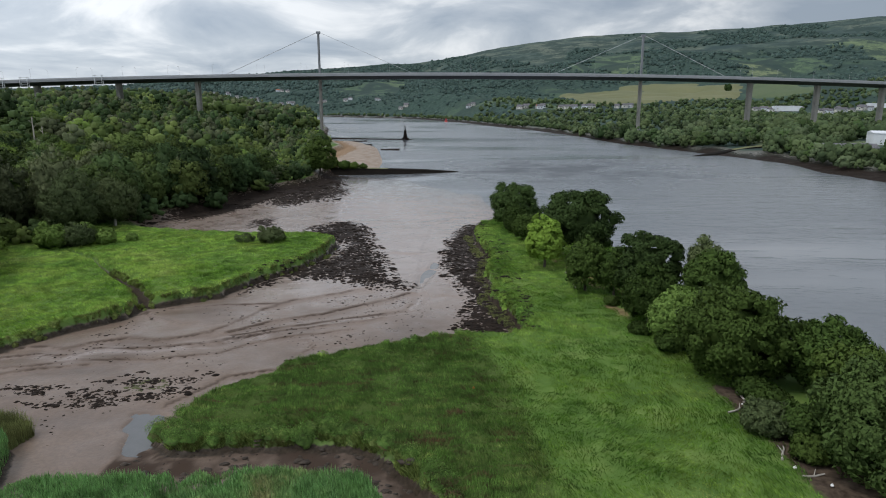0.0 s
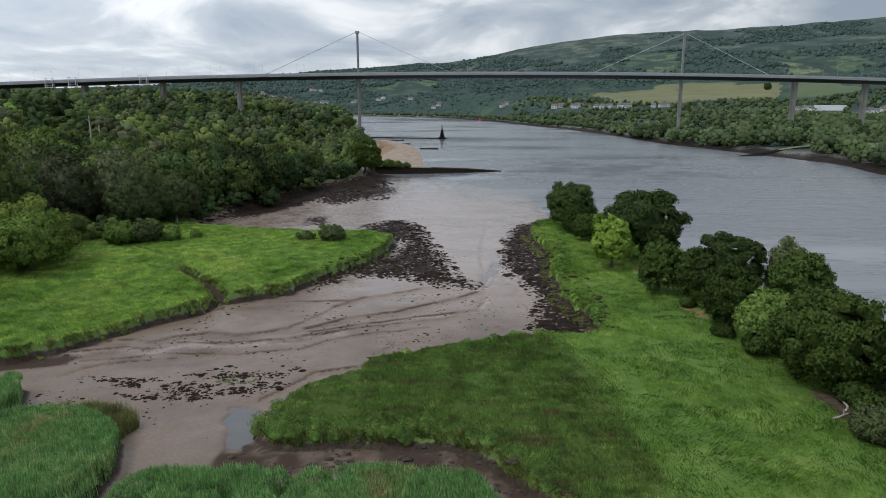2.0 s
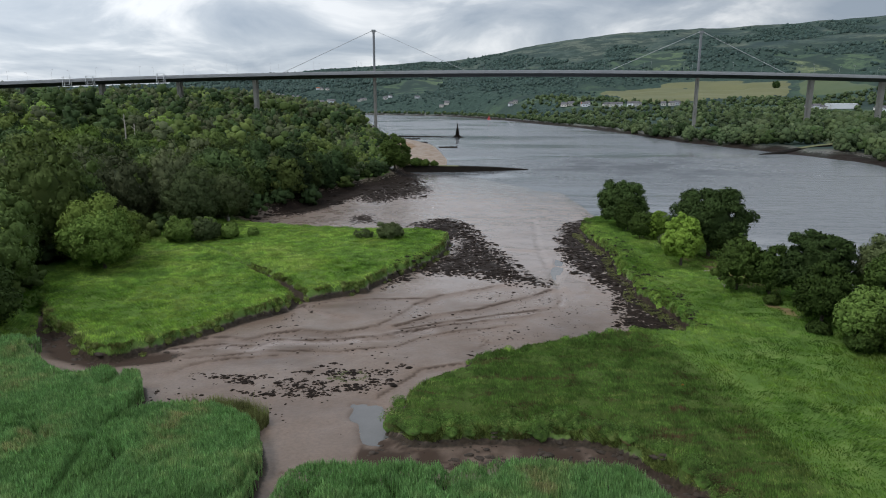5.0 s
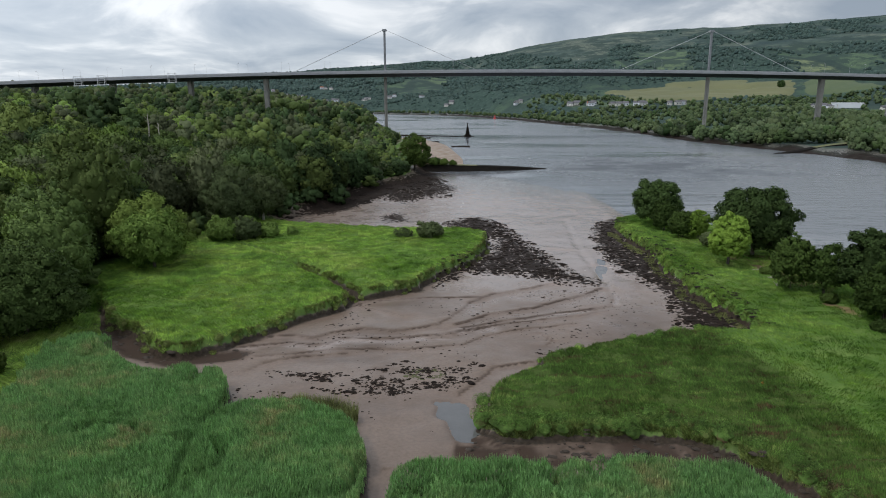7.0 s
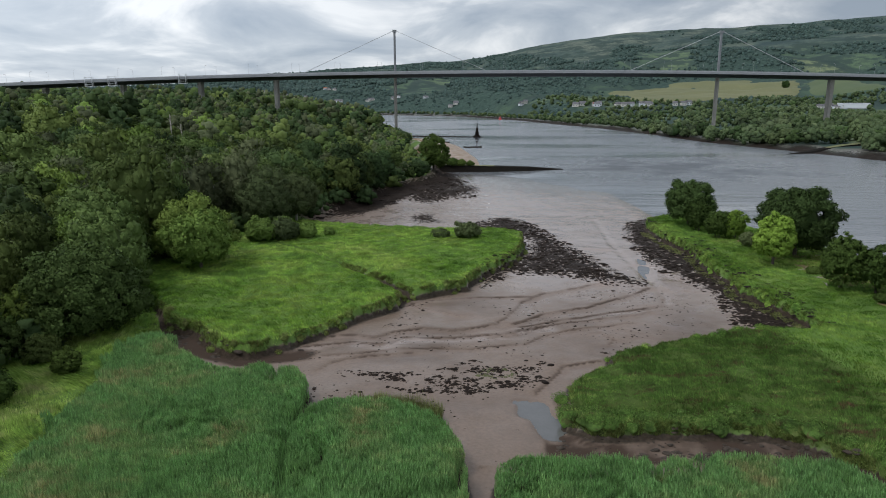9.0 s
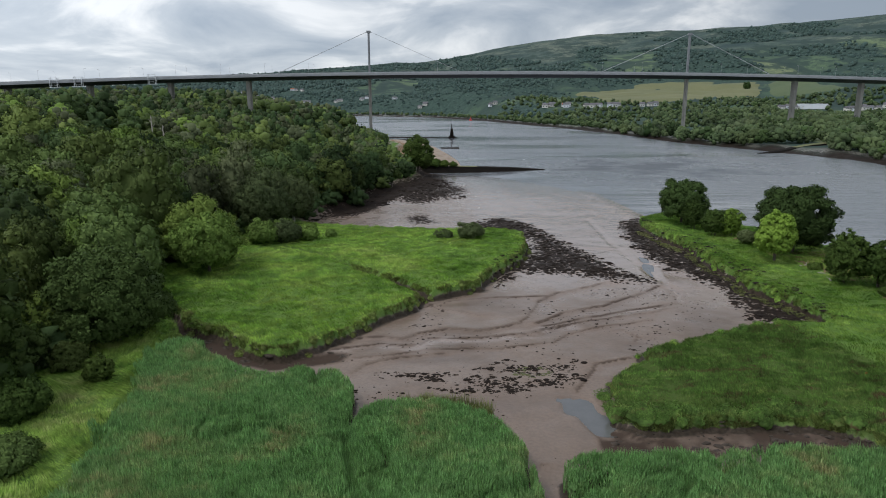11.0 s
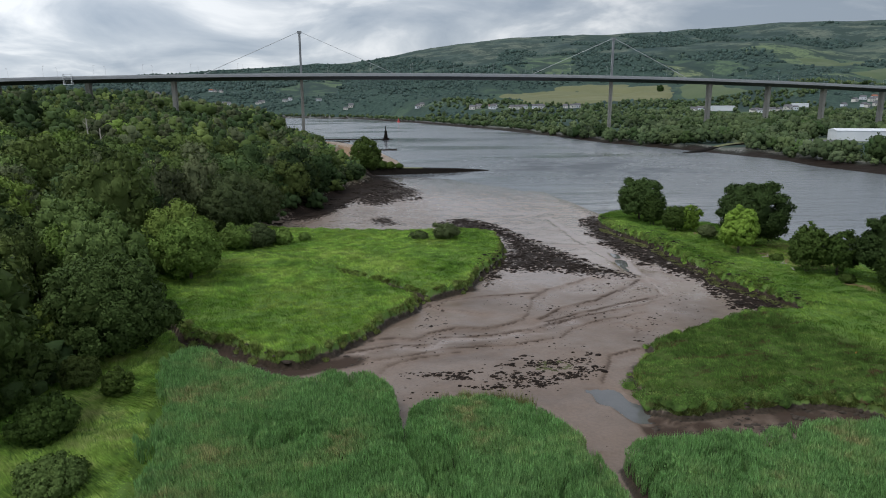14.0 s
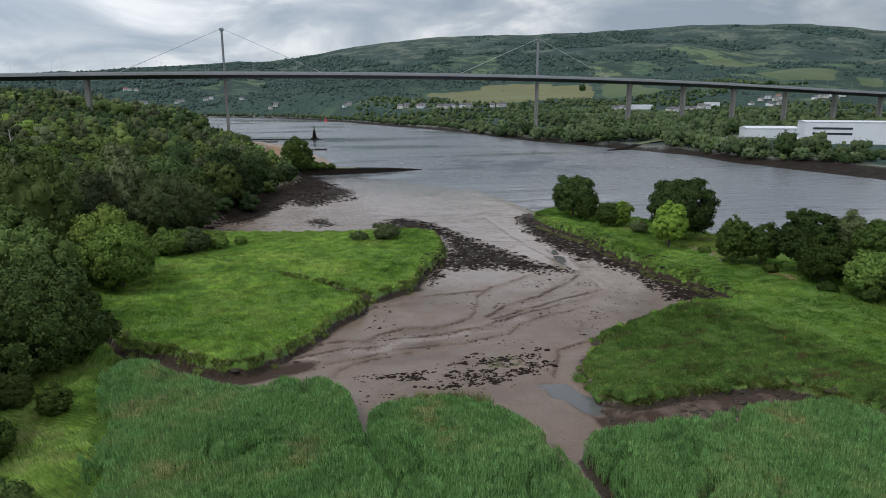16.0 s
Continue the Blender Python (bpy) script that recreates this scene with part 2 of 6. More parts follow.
def ground_height(x, y):
    x, y = np.asarray(x, float), np.asarray(y, float)
    mud = np.interp(y, MUD_Y, MUD_Z)
    mud = mud + smooth(-25, -75, x) * smooth(150, 175, y) * (1 - smooth(300, 420, y)) * 1.0
    mud = mud + 0.85 * smooth(8, -34, x) * smooth(200, 250, y) * (1 - smooth(312, 332, y))
    mud = mud + (-2.6 - mud) * smooth(12, 34, x) * smooth(60, 90, y)
    mud = mud + 0.25 * wobble(x, y, 9, 3) + 0.10 * wobble(x, y, 2.2, 5)
    for line, wide, deep in CHANNELS:
        gap = line_gap(line, x + 0.9 * wobble(x, y, 3, 21), y + 0.9 * wobble(x, y, 3, 22))
        if wide > 0.7:
            mud = mud - 1.3 * deep * (1 - smooth(0.4 * wide, 1.6 * wide, gap))
        else:
            south = line_gap(line, x + 0.9 * wobble(x, y, 3, 21), y - 0.3 + 0.9 * wobble(x, y, 3, 22))
            side = np.clip((gap - south) / 0.2, -1, 1)
            mud = mud + deep * (1.25 * side * np.exp(-gap / 4.0) * smooth(0.0, 0.7, gap) - 0.25 * (1 - smooth(0.1, 0.8, gap)))
    # low rock banks and weed
    for poly, lift in ((ROCK_LEFT, 0.35), (ROCK_RIGHT, 0.35), (SHORE_ROCK, 0.4), (BAY_ROCK, 0.3)):
        mud = mud + lift * smooth(-2, 4, inside_depth(poly, x, y)) * (0.5 + vnoise(x / 0.9, y / 0.9, 31))
    mud = mud - 0.4 * smooth(-0.4, 0.6, inside_depth(POOL, x + 2.2 * wobble(x, y, 1.8, 8), y + 2.2 * wobble(x, y, 1.8, 9)))
    mud = mud - 0.35 * smooth(-0.6, 0.5, inside_depth(CREEK_POOL, x, y))
    z = mud
    rough = 1.5 * wobble(x, y, 3.2, 11) + 0.7 * wobble(x, y, 0.9, 12)
    # salt-marsh platforms with crumbling edges
    d = inside_depth(ISLAND, x, y) + rough
    creek = line_gap(ISLAND_CREEK, x + 1.2 * wobble(x, y, 2.5, 41), y)
    top = 4.45 + 0.35 * wobble(x, y, 12, 13)
    k = smooth(-0.25, 0.45, d) * (1 - 0.85 * np.exp(-(creek / creek_width(x)) ** 2))
    top = top + 0.5 * (vnoise(x / 1.5, y / 1.5, 45) - 0.5) * smooth(0.2, 0.8, d) * (0.75 + 0.25 * (1 - smooth(1, 4, d)))
    z = np.maximum(z, z + (top - z) * k)
    d = inside_depth(MEADOW, x, y) + rough * 0.9
    top = 4.55 + 0.4 * wobble(x, y, 10, 14) - 1.6 * smooth(130, 190, y)
    front = smooth(66, 60, y) * smooth(8, 2, x)
    top = top + (0.6 + 0.7 * front) * (vnoise(x / 1.7, y / 1.3, 46) - 0.45) * smooth(0.2, 1.0, d) * (0.75 + 0.25 * (1 - smooth(1.5, 5, d)))
    top = top - 0.75 * np.exp(-(line_gap(GROOVE, x + 0.8 * wobble(x, y, 2, 42), y + 0.8 * wobble(x, y, 2, 43)) / 0.5) ** 2)
    z = np.maximum(z, z + (top - z) * smooth(-0.35, 0.75, d))
    for poly in (REED_RIGHT, REED_LEFT, REED_MIDDLE):
        d = inside_depth(poly, x, y) + 0.4 * rough
        z = np.maximum(z, z + (3.95 - z) * smooth(-0.3, 0.5, d))
    # wooded shore, rising inland
    d = inside_depth(LAND, x, y) + 1.2 * rough
    rise = 4.3 + 26 * smooth(8, 205, d) + 3 * wobble(x, y, 60, 15) * smooth(10, 60, d)
    rise = rise + (2.0 - rise) * (1 - smooth(0, 9, d)) * smooth(170, 300, y)
    z = np.maximum(z, z + (rise - z) * smooth(-0.2, np.where(y > 160, 7.0, 0.9), d))
    d = inside_depth(BEACH, x, y)
    z = np.maximum(z, -1 + 2.2 * smooth(-9, 12, d))
    # far bank and hills
    d = inside_depth(FAR_LAND, x, y) + 6 * wobble(x, y, 40, 16)
    r, az = np.hypot(x, y), np.degrees(np.arctan2(x, y))
    crest = np.interp(az, SKY_AZ, SKY_EL) + 0.10 + 0.22 * (fbm(az / 1.6, az * 0 + 3, 52, 4) - 0.5)
    ridge = 36 + np.clip(r, RIDGE, RIDGE + 260) * np.tan(np.radians(crest))
    s = np.clip((r - 850) / (RIDGE - 850), 0, 1)
    lumps = (fbm(x / 420, y / 420, 51, 4) - 0.5) * 120 * np.clip(s * (1 - s) * 4, 0, 1)
    hill = 6 + 10 * smooth(500, 1100, r) + np.maximum(ridge - 16, 0) * s ** 1.75 + lumps - 0.35 * np.maximum(r - RIDGE - 260, 0)
    far = 3.2 * smooth(-1, 17, d) + (hill - 3.2) * smooth(25, 120, d)
    return np.where(d > -14, np.maximum(z, -3 + (far + 3) * smooth(-14, 0, d)), z)


def wooded(x, y):
    """How thickly the hillside is wooded."""
    r, az = np.hypot(x, y), np.degrees(np.arctan2(x, y))
    belt = 0.08 * np.exp(-((r - 2450) / 330) ** 2) * smooth(2, 12, az) - 0.10 * smooth(2750, 3000, r) * smooth(-5, 6, az)
    return fbm(x / 190, y / 330, 81, 5) + belt + 0.16 * (1 - smooth(0, 9, az)) - 0.02


def ground_z(x, y):
    return float(ground_height(np.array([x]), np.array([y]))[0])


# ---- meshes ----
def quick_mesh(name, verts, faces, normals=None, sizes=None):
    """A mesh from arrays: faces of one size, or a flat run of corners with sizes."""
    me = bpy.data.meshes.new(name)
    verts = np.asarray(verts, np.float32)
    faces = np.asarray(faces, np.int32)
    if sizes is None:
        sizes = np.full(len(faces), faces.shape[1], np.int32)
        faces = faces.ravel()
    me.vertices.add(len(verts))
    me.vertices.foreach_set("co", verts.ravel())
    me.loops.add(len(faces))
    me.loops.foreach_set("vertex_index", faces)
    me.polygons.add(len(sizes))
    me.polygons.foreach_set("loop_start", np.concatenate(([0], np.cumsum(sizes)[:-1])).astype(np.int32))
    me.update(calc_edges=True)
    me.validate()
    if normals is not None:
        me.polygons.foreach_set("use_smooth", np.ones(len(sizes), bool))
        me.normals_split_custom_set_from_vertices(np.asarray(normals, np.float32))
    return me


def part(name, data, material, parent=None, label="", smooth_faces=False):
    """One mesh object, from a bmesh or a mesh, under a thing."""
    if isinstance(data, bmesh.types.BMesh):
        me = bpy.data.meshes.new(name)
        data.to_mesh(me)
        data.free()
    else:
        me = data
    if material and not me.materials:
        me.materials.append(material)
    if smooth_faces:
        me.polygons.foreach_set("use_smooth", np.ones(len(me.polygons), bool))
    ob = new(name, me)
    if parent:
        ob.parent = parent
    if label:
        ob["label"] = label
    return ob


def box(bm, x0, y0, z0, x1, y1, z1, m=None):
    r = bmesh.ops.create_cube(bm, size=1.0)["verts"]
    t = Matrix.LocRotScale(((x0 + x1) / 2, (y0 + y1) / 2, (z0 + z1) / 2), None, (x1 - x0, y1 - y0, z1 - z0))
    bmesh.ops.transform(bm, matrix=(m @ t) if m else t, verts=r)
    return r


def tube(bm, a, b, ra, rb, seg=8):
    a, b = Vector(a), Vector(b)
    q = (b - a).to_track_quat("Z", "Y").to_matrix().to_4x4()
    r = bmesh.ops.create_cone(bm, cap_ends=True, segments=seg, radius1=ra, radius2=rb, depth=(b - a).length)["verts"]
    bmesh.ops.transform(bm, matrix=Matrix.Translation((a + b) / 2) @ q, verts=r)
    return r


# ---- materials ----
def material(name, rough=0.9, metal=0.0):
    m = bpy.data.materials.new(name)
    m.use_nodes = True
    n = m.node_tree.nodes
    b = n["Principled BSDF"]
    b.inputs["Roughness"].default_value = rough
    b.inputs["Metallic"].default_value = metal
    return m, n, m.node_tree.links, b


def noise_node(n, l, scale, detail=4, vector=None, rough=0.55):
    t = n.new("ShaderNodeTexNoise")
    t.inputs["Scale"].default_value = scale
    t.inputs["Detail"].default_value = detail
    t.inputs["Roughness"].default_value = rough
    if vector is not None:
        l.new(vector, t.inputs["Vector"])
    return t.outputs["Fac"]


def ramp_node(n, l, fac, stops):
    r = n.new("ShaderNodeValToRGB")
    e = r.color_ramp.elements
    while len(e) < len(stops):
        e.new(0.5)
    for i, (p, c) in enumerate(stops):
        e[i].position = p
        e[i].color = (c, c, c, 1) if isinstance(c, (int, float)) else (*c, 1)
    l.new(fac, r.inputs[0])
    return r.outputs[0]


def mix_node(n, l, fac, a, b, blend="MIX"):
    m = n.new("ShaderNodeMix")
    m.data_type, m.blend_type = "RGBA", blend
    for i, v in ((0, fac), (6, a), (7, b)):
        if isinstance(v, (int, float)):
            m.inputs[i].default_value = v
        elif isinstance(v, tuple):
            m.inputs[i].default_value = (*v, 1)
        else:
            l.new(v, m.inputs[i])
    return m.outputs[2]


def calc(n, l, op, a, b=0.0, clamp=False):
    m = n.new("ShaderNodeMath")
    m.operation, m.use_clamp = op, clamp
    for i, v in enumerate((a, b)):
        if isinstance(v, (int, float)):
            m.inputs[i].default_value = v
        else:
            l.new(v, m.inputs[i])
    return m.outputs[0]


def bump_node(n, l, b, height, strength, distance):
    k = n.new("ShaderNodeBump")
    k.inputs["Strength"].default_value = strength
    k.inputs["Distance"].default_value = distance
    l.new(height, k.inputs["Height"])
    l.new(k.outputs[0], b.inputs["Normal"])


def let_light_through(m, n, l, b, colour, share):
    """Leaves pass some light on to their far side."""
    t, k = n.new("ShaderNodeBsdfTranslucent"), n.new("ShaderNodeMixShader")
    l.new(colour, t.inputs[0])
    k.inputs[0].default_value = share
    l.new(b.outputs[0], k.inputs[1])
    l.new(t.outputs[0], k.inputs[2])
    l.new(k.outputs[0], n["Material Output"].inputs[0])


def leaf_material(name, dark, light, warm, drift=0.0, rough=0.6):
    """Foliage: spray by spray, and tree by tree."""
    m, n, l, b = material(name, rough)
    geo, info = n.new("ShaderNodeNewGeometry"), n.new("ShaderNodeObjectInfo")
    pos = n.new("ShaderNodeTexCoord")
    spot = noise_node(n, l, 1.3, 3, pos.outputs["Object"], 0.65)
    f = calc(n, l, "ADD", calc(n, l, "MULTIPLY", geo.outputs["Random Per Island"], 0.42), calc(n, l, "MULTIPLY", calc(n, l, "SUBTRACT", spot, 0.2), 0.8), True)
    c = mix_node(n, l, f, dark, light)
    one = n.new("ShaderNodeAttribute")
    one.attribute_name = "tone"
    tone = calc(n, l, "FRACT", calc(n, l, "ADD", info.outputs["Random"], one.outputs["Fac"]))
    hue = calc(n, l, "FRACT", calc(n, l, "MULTIPLY", tone, 7.31))
    c = mix_node(n, l, ramp_node(n, l, hue, [(0.35, 0.0), (1.0, 0.6)]), c, warm)
    k = 0.22 + 0.6 * drift
    c = mix_node(n, l, 1.0, c, ramp_node(n, l, tone, [(0.0, 1 - k), (0.5, 1.0), (1.0, 1 + 1.3 * k)]), "MULTIPLY")
    l.new(c, b.inputs["Base Color"])
    b.inputs["Specular IOR Level"].default_value = 0.06
    bump_node(n, l, b, noise_node(n, l, 1.6, 4, pos.outputs["Object"], 0.7), 0.45, 0.5)
    let_light_through(m, n, l, b, c, 0.18)
    return m


def grass_material(name, stops, scale, streaks=0.0, rough=0.75, waves=1.0, single=0.38):
    """Blades whose colour drifts in patches over the ground."""
    m, n, l, b = material(name, rough)
    geo, pos = n.new("ShaderNodeNewGeometry"), n.new("ShaderNodeTexCoord")
    patch = noise_node(n, l, scale, 4, pos.outputs["Object"])
    streak = n.new("ShaderNodeMapping")
    streak.inputs["Scale"].default_value = (0.3 - 0.16 * streaks, 0.9, 0.3)
    streak.inputs["Rotation"].default_value = (0, 0, 0.25 - 0.2 * streaks)
    l.new(pos.outputs["Object"], streak.inputs[0])
    fine = noise_node(n, l, 1.3, 3, streak.outputs[0])
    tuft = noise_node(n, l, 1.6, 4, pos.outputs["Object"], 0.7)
    f = calc(n, l, "ADD", calc(n, l, "ADD", calc(n, l, "MULTIPLY", patch, 0.5 - 0.25 * streaks), calc(n, l, "MULTIPLY", fine, 0.25 + 0.25 * streaks)), calc(n, l, "MULTIPLY", tuft, 0.16 + 0.09 * streaks))
    c = ramp_node(n, l, f, stops)
    v = ramp_node(n, l, geo.outputs["Random Per Island"], [(0.0, 1 - single), (1.0, 1 + single)])
    c = mix_node(n, l, 1.0, c, v, "MULTIPLY")
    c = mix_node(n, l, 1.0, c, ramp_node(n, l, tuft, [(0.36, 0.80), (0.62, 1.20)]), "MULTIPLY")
    swell = noise_node(n, l, 0.42, 3, pos.outputs["Object"], 0.6)
    c = mix_node(n, l, 1.0, c, ramp_node(n, l, swell, [(0.36, 1 - 0.32 * waves), (0.64, 1 + 0.24 * waves)]), "MULTIPLY")
    l.new(c, b.inputs["Base Color"])
    b.inputs["Specular IOR Level"].default_value = 0.2
    let_light_through(m, n, l, b, c, 0.36)

    return m


def plain_material(name, a, c2, scale, rough, metal=0.0, relief=0.3, depth=0.02):
    """A surface with stains at two scales and a fine relief."""
    m, n, l, b = material(name, rough, metal)
    pos = n.new("ShaderNodeTexCoord").outputs["Object"]
    big, small = noise_node(n, l, scale, 5, pos), noise_node(n, l, scale * 9, 3, pos)
    f = calc(n, l, "ADD", calc(n, l, "MULTIPLY", big, 0.7), calc(n, l, "MULTIPLY", small, 0.3))
    l.new(mix_node(n, l, ramp_node(n, l, f, [(0.3, 0.0), (0.7, 1.0)]), a, c2), b.inputs["Base Color"])
    bump_node(n, l, b, small, relief, depth)
    return m


def ground_material():
    m, n, l, b = material("estuary_ground", 0.9)
    pos = n.new("ShaderNodeTexCoord").outputs["Object"]

    def zone(name):
        a = n.new("ShaderNodeAttribute")
        a.attribute_name = name
        return a.outputs["Fac"]

    def torn(name, lo=0.35, hi=0.65, scale=1.2, weight=0.5):
        f = calc(n, l, "ADD", zone(name), calc(n, l, "MULTIPLY", calc(n, l, "SUBTRACT", noise_node(n, l, scale, 5, pos), 0.5), weight * 2))
        return ramp_node(n, l, f, [(lo, 0.0), (hi, 1.0)])
    mud = ramp_node(n, l, noise_node(n, l, 0.09, 6, pos), [(0.34, (0.112, 0.077, 0.055)), (0.5, (0.178, 0.128, 0.097)), (0.62, (0.205, 0.150, 0.115)), (0.75, (0.150, 0.107, 0.080))])
    fine = noise_node(n, l, 2.6, 5, pos)
    mud = mix_node(n, l, ramp_node(n, l, fine, [(0.35, 0.45), (0.6, 0.0)]), mud, (0.11, 0.08, 0.06))
    # these two paler colours paint in sky sheen, besides the gloss below
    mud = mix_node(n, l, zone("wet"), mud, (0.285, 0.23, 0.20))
    mud = mix_node(n, l, zone("tide_sheen"), mud, (0.20, 0.195, 0.192))
    # rim: dark creek and ditch mud, plus shade painted on channel scarps
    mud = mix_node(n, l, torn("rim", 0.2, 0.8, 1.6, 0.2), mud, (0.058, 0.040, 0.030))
    weed = ramp_node(n, l, noise_node(n, l, 1.7, 6, pos), [(0.3, (0.009, 0.0068, 0.0056)), (0.7, (0.033, 0.023, 0.0172))])
    rock = torn("rock", 0.49, 0.54, 1.1, 1.15)
    c = mix_node(n, l, rock, mud, weed)
    sand = ramp_node(n, l, noise_node(n, l, 0.3, 5, pos), [(0.3, (0.22, 0.145, 0.085)), (0.7, (0.30, 0.205, 0.13))])
    c = mix_node(n, l, torn("sand", 0.4, 0.6, 0.2, 0.3), c, sand)
    # dark bank earth; the zone also carries painted shade at its foot
    bank = ramp_node(n, l, fine, [(0.3, (0.022, 0.017, 0.012)), (0.7, (0.06, 0.045, 0.032))])
    c = mix_node(n, l, torn("bank", 0.35, 0.6, 1.5, 0.3), c, bank)
    turf = ramp_node(n, l, noise_node(n, l, 0.25, 6, pos), [(0.3, (0.062, 0.115, 0.025)), (0.5, (0.098, 0.17, 0.037)), (0.72, (0.15, 0.215, 0.058))])
    # marsh ground, coloured darker for the shade between its blades
    turf = mix_node(n, l, torn("marsh", 0.4, 0.6, 0.6, 0.25), turf, (0.07, 0.105, 0.026))
    straw = ramp_node(n, l, noise_node(n, l, 0.8, 5, pos), [(0.3, (0.13, 0.10, 0.05)), (0.7, (0.27, 0.21, 0.10))])
    turf = mix_node(n, l, torn("dry", 0.4, 0.65, 0.7, 0.3), turf, straw)
    soil = ramp_node(n, l, noise_node(n, l, 1.4, 6, pos), [(0.3, (0.035, 0.025, 0.018)), (0.7, (0.12, 0.09, 0.065))])
    turf = mix_node(n, l, torn("bare", 0.4, 0.65, 0.9, 0.35), turf, soil)
    c = mix_node(n, l, torn("turf", 0.4, 0.6, 1.5, 0.25), c, turf)
    floor = ramp_node(n, l, noise_node(n, l, 0.35, 5, pos), [(0.3, (0.02, 0.03, 0.01)), (0.7, (0.05, 0.075, 0.02))])
    c = mix_node(n, l, zone("woods"), c, floor)
    patch = n.new("ShaderNodeTexVoronoi")
    patch.inputs["Scale"].default_value = 0.0045
    patch.inputs["Randomness"].default_value = 0.9
    warp = n.new("ShaderNodeMapping")
    warp.inputs["Scale"].default_value = (1.0, 0.55, 0.0)
    l.new(pos, warp.inputs[0])
    l.new(warp.outputs[0], patch.inputs["Vector"])
    one = n.new("ShaderNodeSeparateColor")
    l.new(patch.outputs["Color"], one.inputs[0])
    # hill colours, fields to canopy, are blue-grey: distance haze painted in
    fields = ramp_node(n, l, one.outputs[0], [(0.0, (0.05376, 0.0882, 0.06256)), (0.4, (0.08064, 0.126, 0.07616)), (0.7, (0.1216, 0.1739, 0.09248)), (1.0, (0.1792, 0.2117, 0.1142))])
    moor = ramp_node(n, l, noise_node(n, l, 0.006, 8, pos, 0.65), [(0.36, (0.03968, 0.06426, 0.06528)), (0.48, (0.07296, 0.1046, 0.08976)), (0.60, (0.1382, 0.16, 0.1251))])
    hedge = n.new("ShaderNodeTexVoronoi")
    hedge.feature = "DISTANCE_TO_EDGE"
    hedge.inputs["Scale"].default_value = 0.0045
    hedge.inputs["Randomness"].default_value = 0.9
    l.new(warp.outputs[0], hedge.inputs["Vector"])
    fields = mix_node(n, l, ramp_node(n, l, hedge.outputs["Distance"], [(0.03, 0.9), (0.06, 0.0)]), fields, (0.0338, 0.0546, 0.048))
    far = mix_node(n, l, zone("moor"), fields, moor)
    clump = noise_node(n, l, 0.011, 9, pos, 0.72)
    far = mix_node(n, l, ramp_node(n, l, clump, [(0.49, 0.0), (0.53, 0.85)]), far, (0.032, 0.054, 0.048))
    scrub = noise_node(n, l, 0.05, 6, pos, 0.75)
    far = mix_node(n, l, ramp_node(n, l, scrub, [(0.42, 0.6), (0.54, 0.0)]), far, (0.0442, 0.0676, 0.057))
    # wood canopy, with the same haze blue in its colour
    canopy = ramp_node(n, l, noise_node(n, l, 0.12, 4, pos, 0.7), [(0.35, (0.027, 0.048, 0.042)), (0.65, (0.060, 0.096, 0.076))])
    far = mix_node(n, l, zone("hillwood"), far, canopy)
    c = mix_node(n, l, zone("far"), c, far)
    l.new(c, b.inputs["Base Color"])
    # wet mud shines, turf does not
    dry = calc(n, l, "MAXIMUM", calc(n, l, "MAXIMUM", zone("turf"), zone("woods")), calc(n, l, "MAXIMUM", zone("far"), zone("bank")))
    wet = ramp_node(n, l, noise_node(n, l, 0.22, 5, pos), [(0.35, 0.30), (0.65, 0.52)])
    shine = calc(n, l, "SUBTRACT", wet, calc(n, l, "MULTIPLY", zone("wet"), 0.27), True)
    shine = calc(n, l, "ADD", shine, calc(n, l, "MULTIPLY", calc(n, l, "MAXIMUM", rock, zone("rim")), 0.6))
    l.new(calc(n, l, "MAXIMUM", shine, calc(n, l, "MULTIPLY", dry, 0.9), True), b.inputs["Roughness"])
    h = calc(n, l, "ADD", calc(n, l, "MULTIPLY", fine, 0.6), calc(n, l, "MULTIPLY", noise_node(n, l, 0.5, 4, pos), 1.2))
    bump_node(n, l, b, h, 0.5, 0.08)
    l.new(calc(n, l, "SUBTRACT", 0.5, calc(n, l, "MULTIPLY", calc(n, l, "MAXIMUM", calc(n, l, "MAXIMUM", rock, dry), zone("rim")), 0.4), True), b.inputs["Specular IOR Level"])
    return m


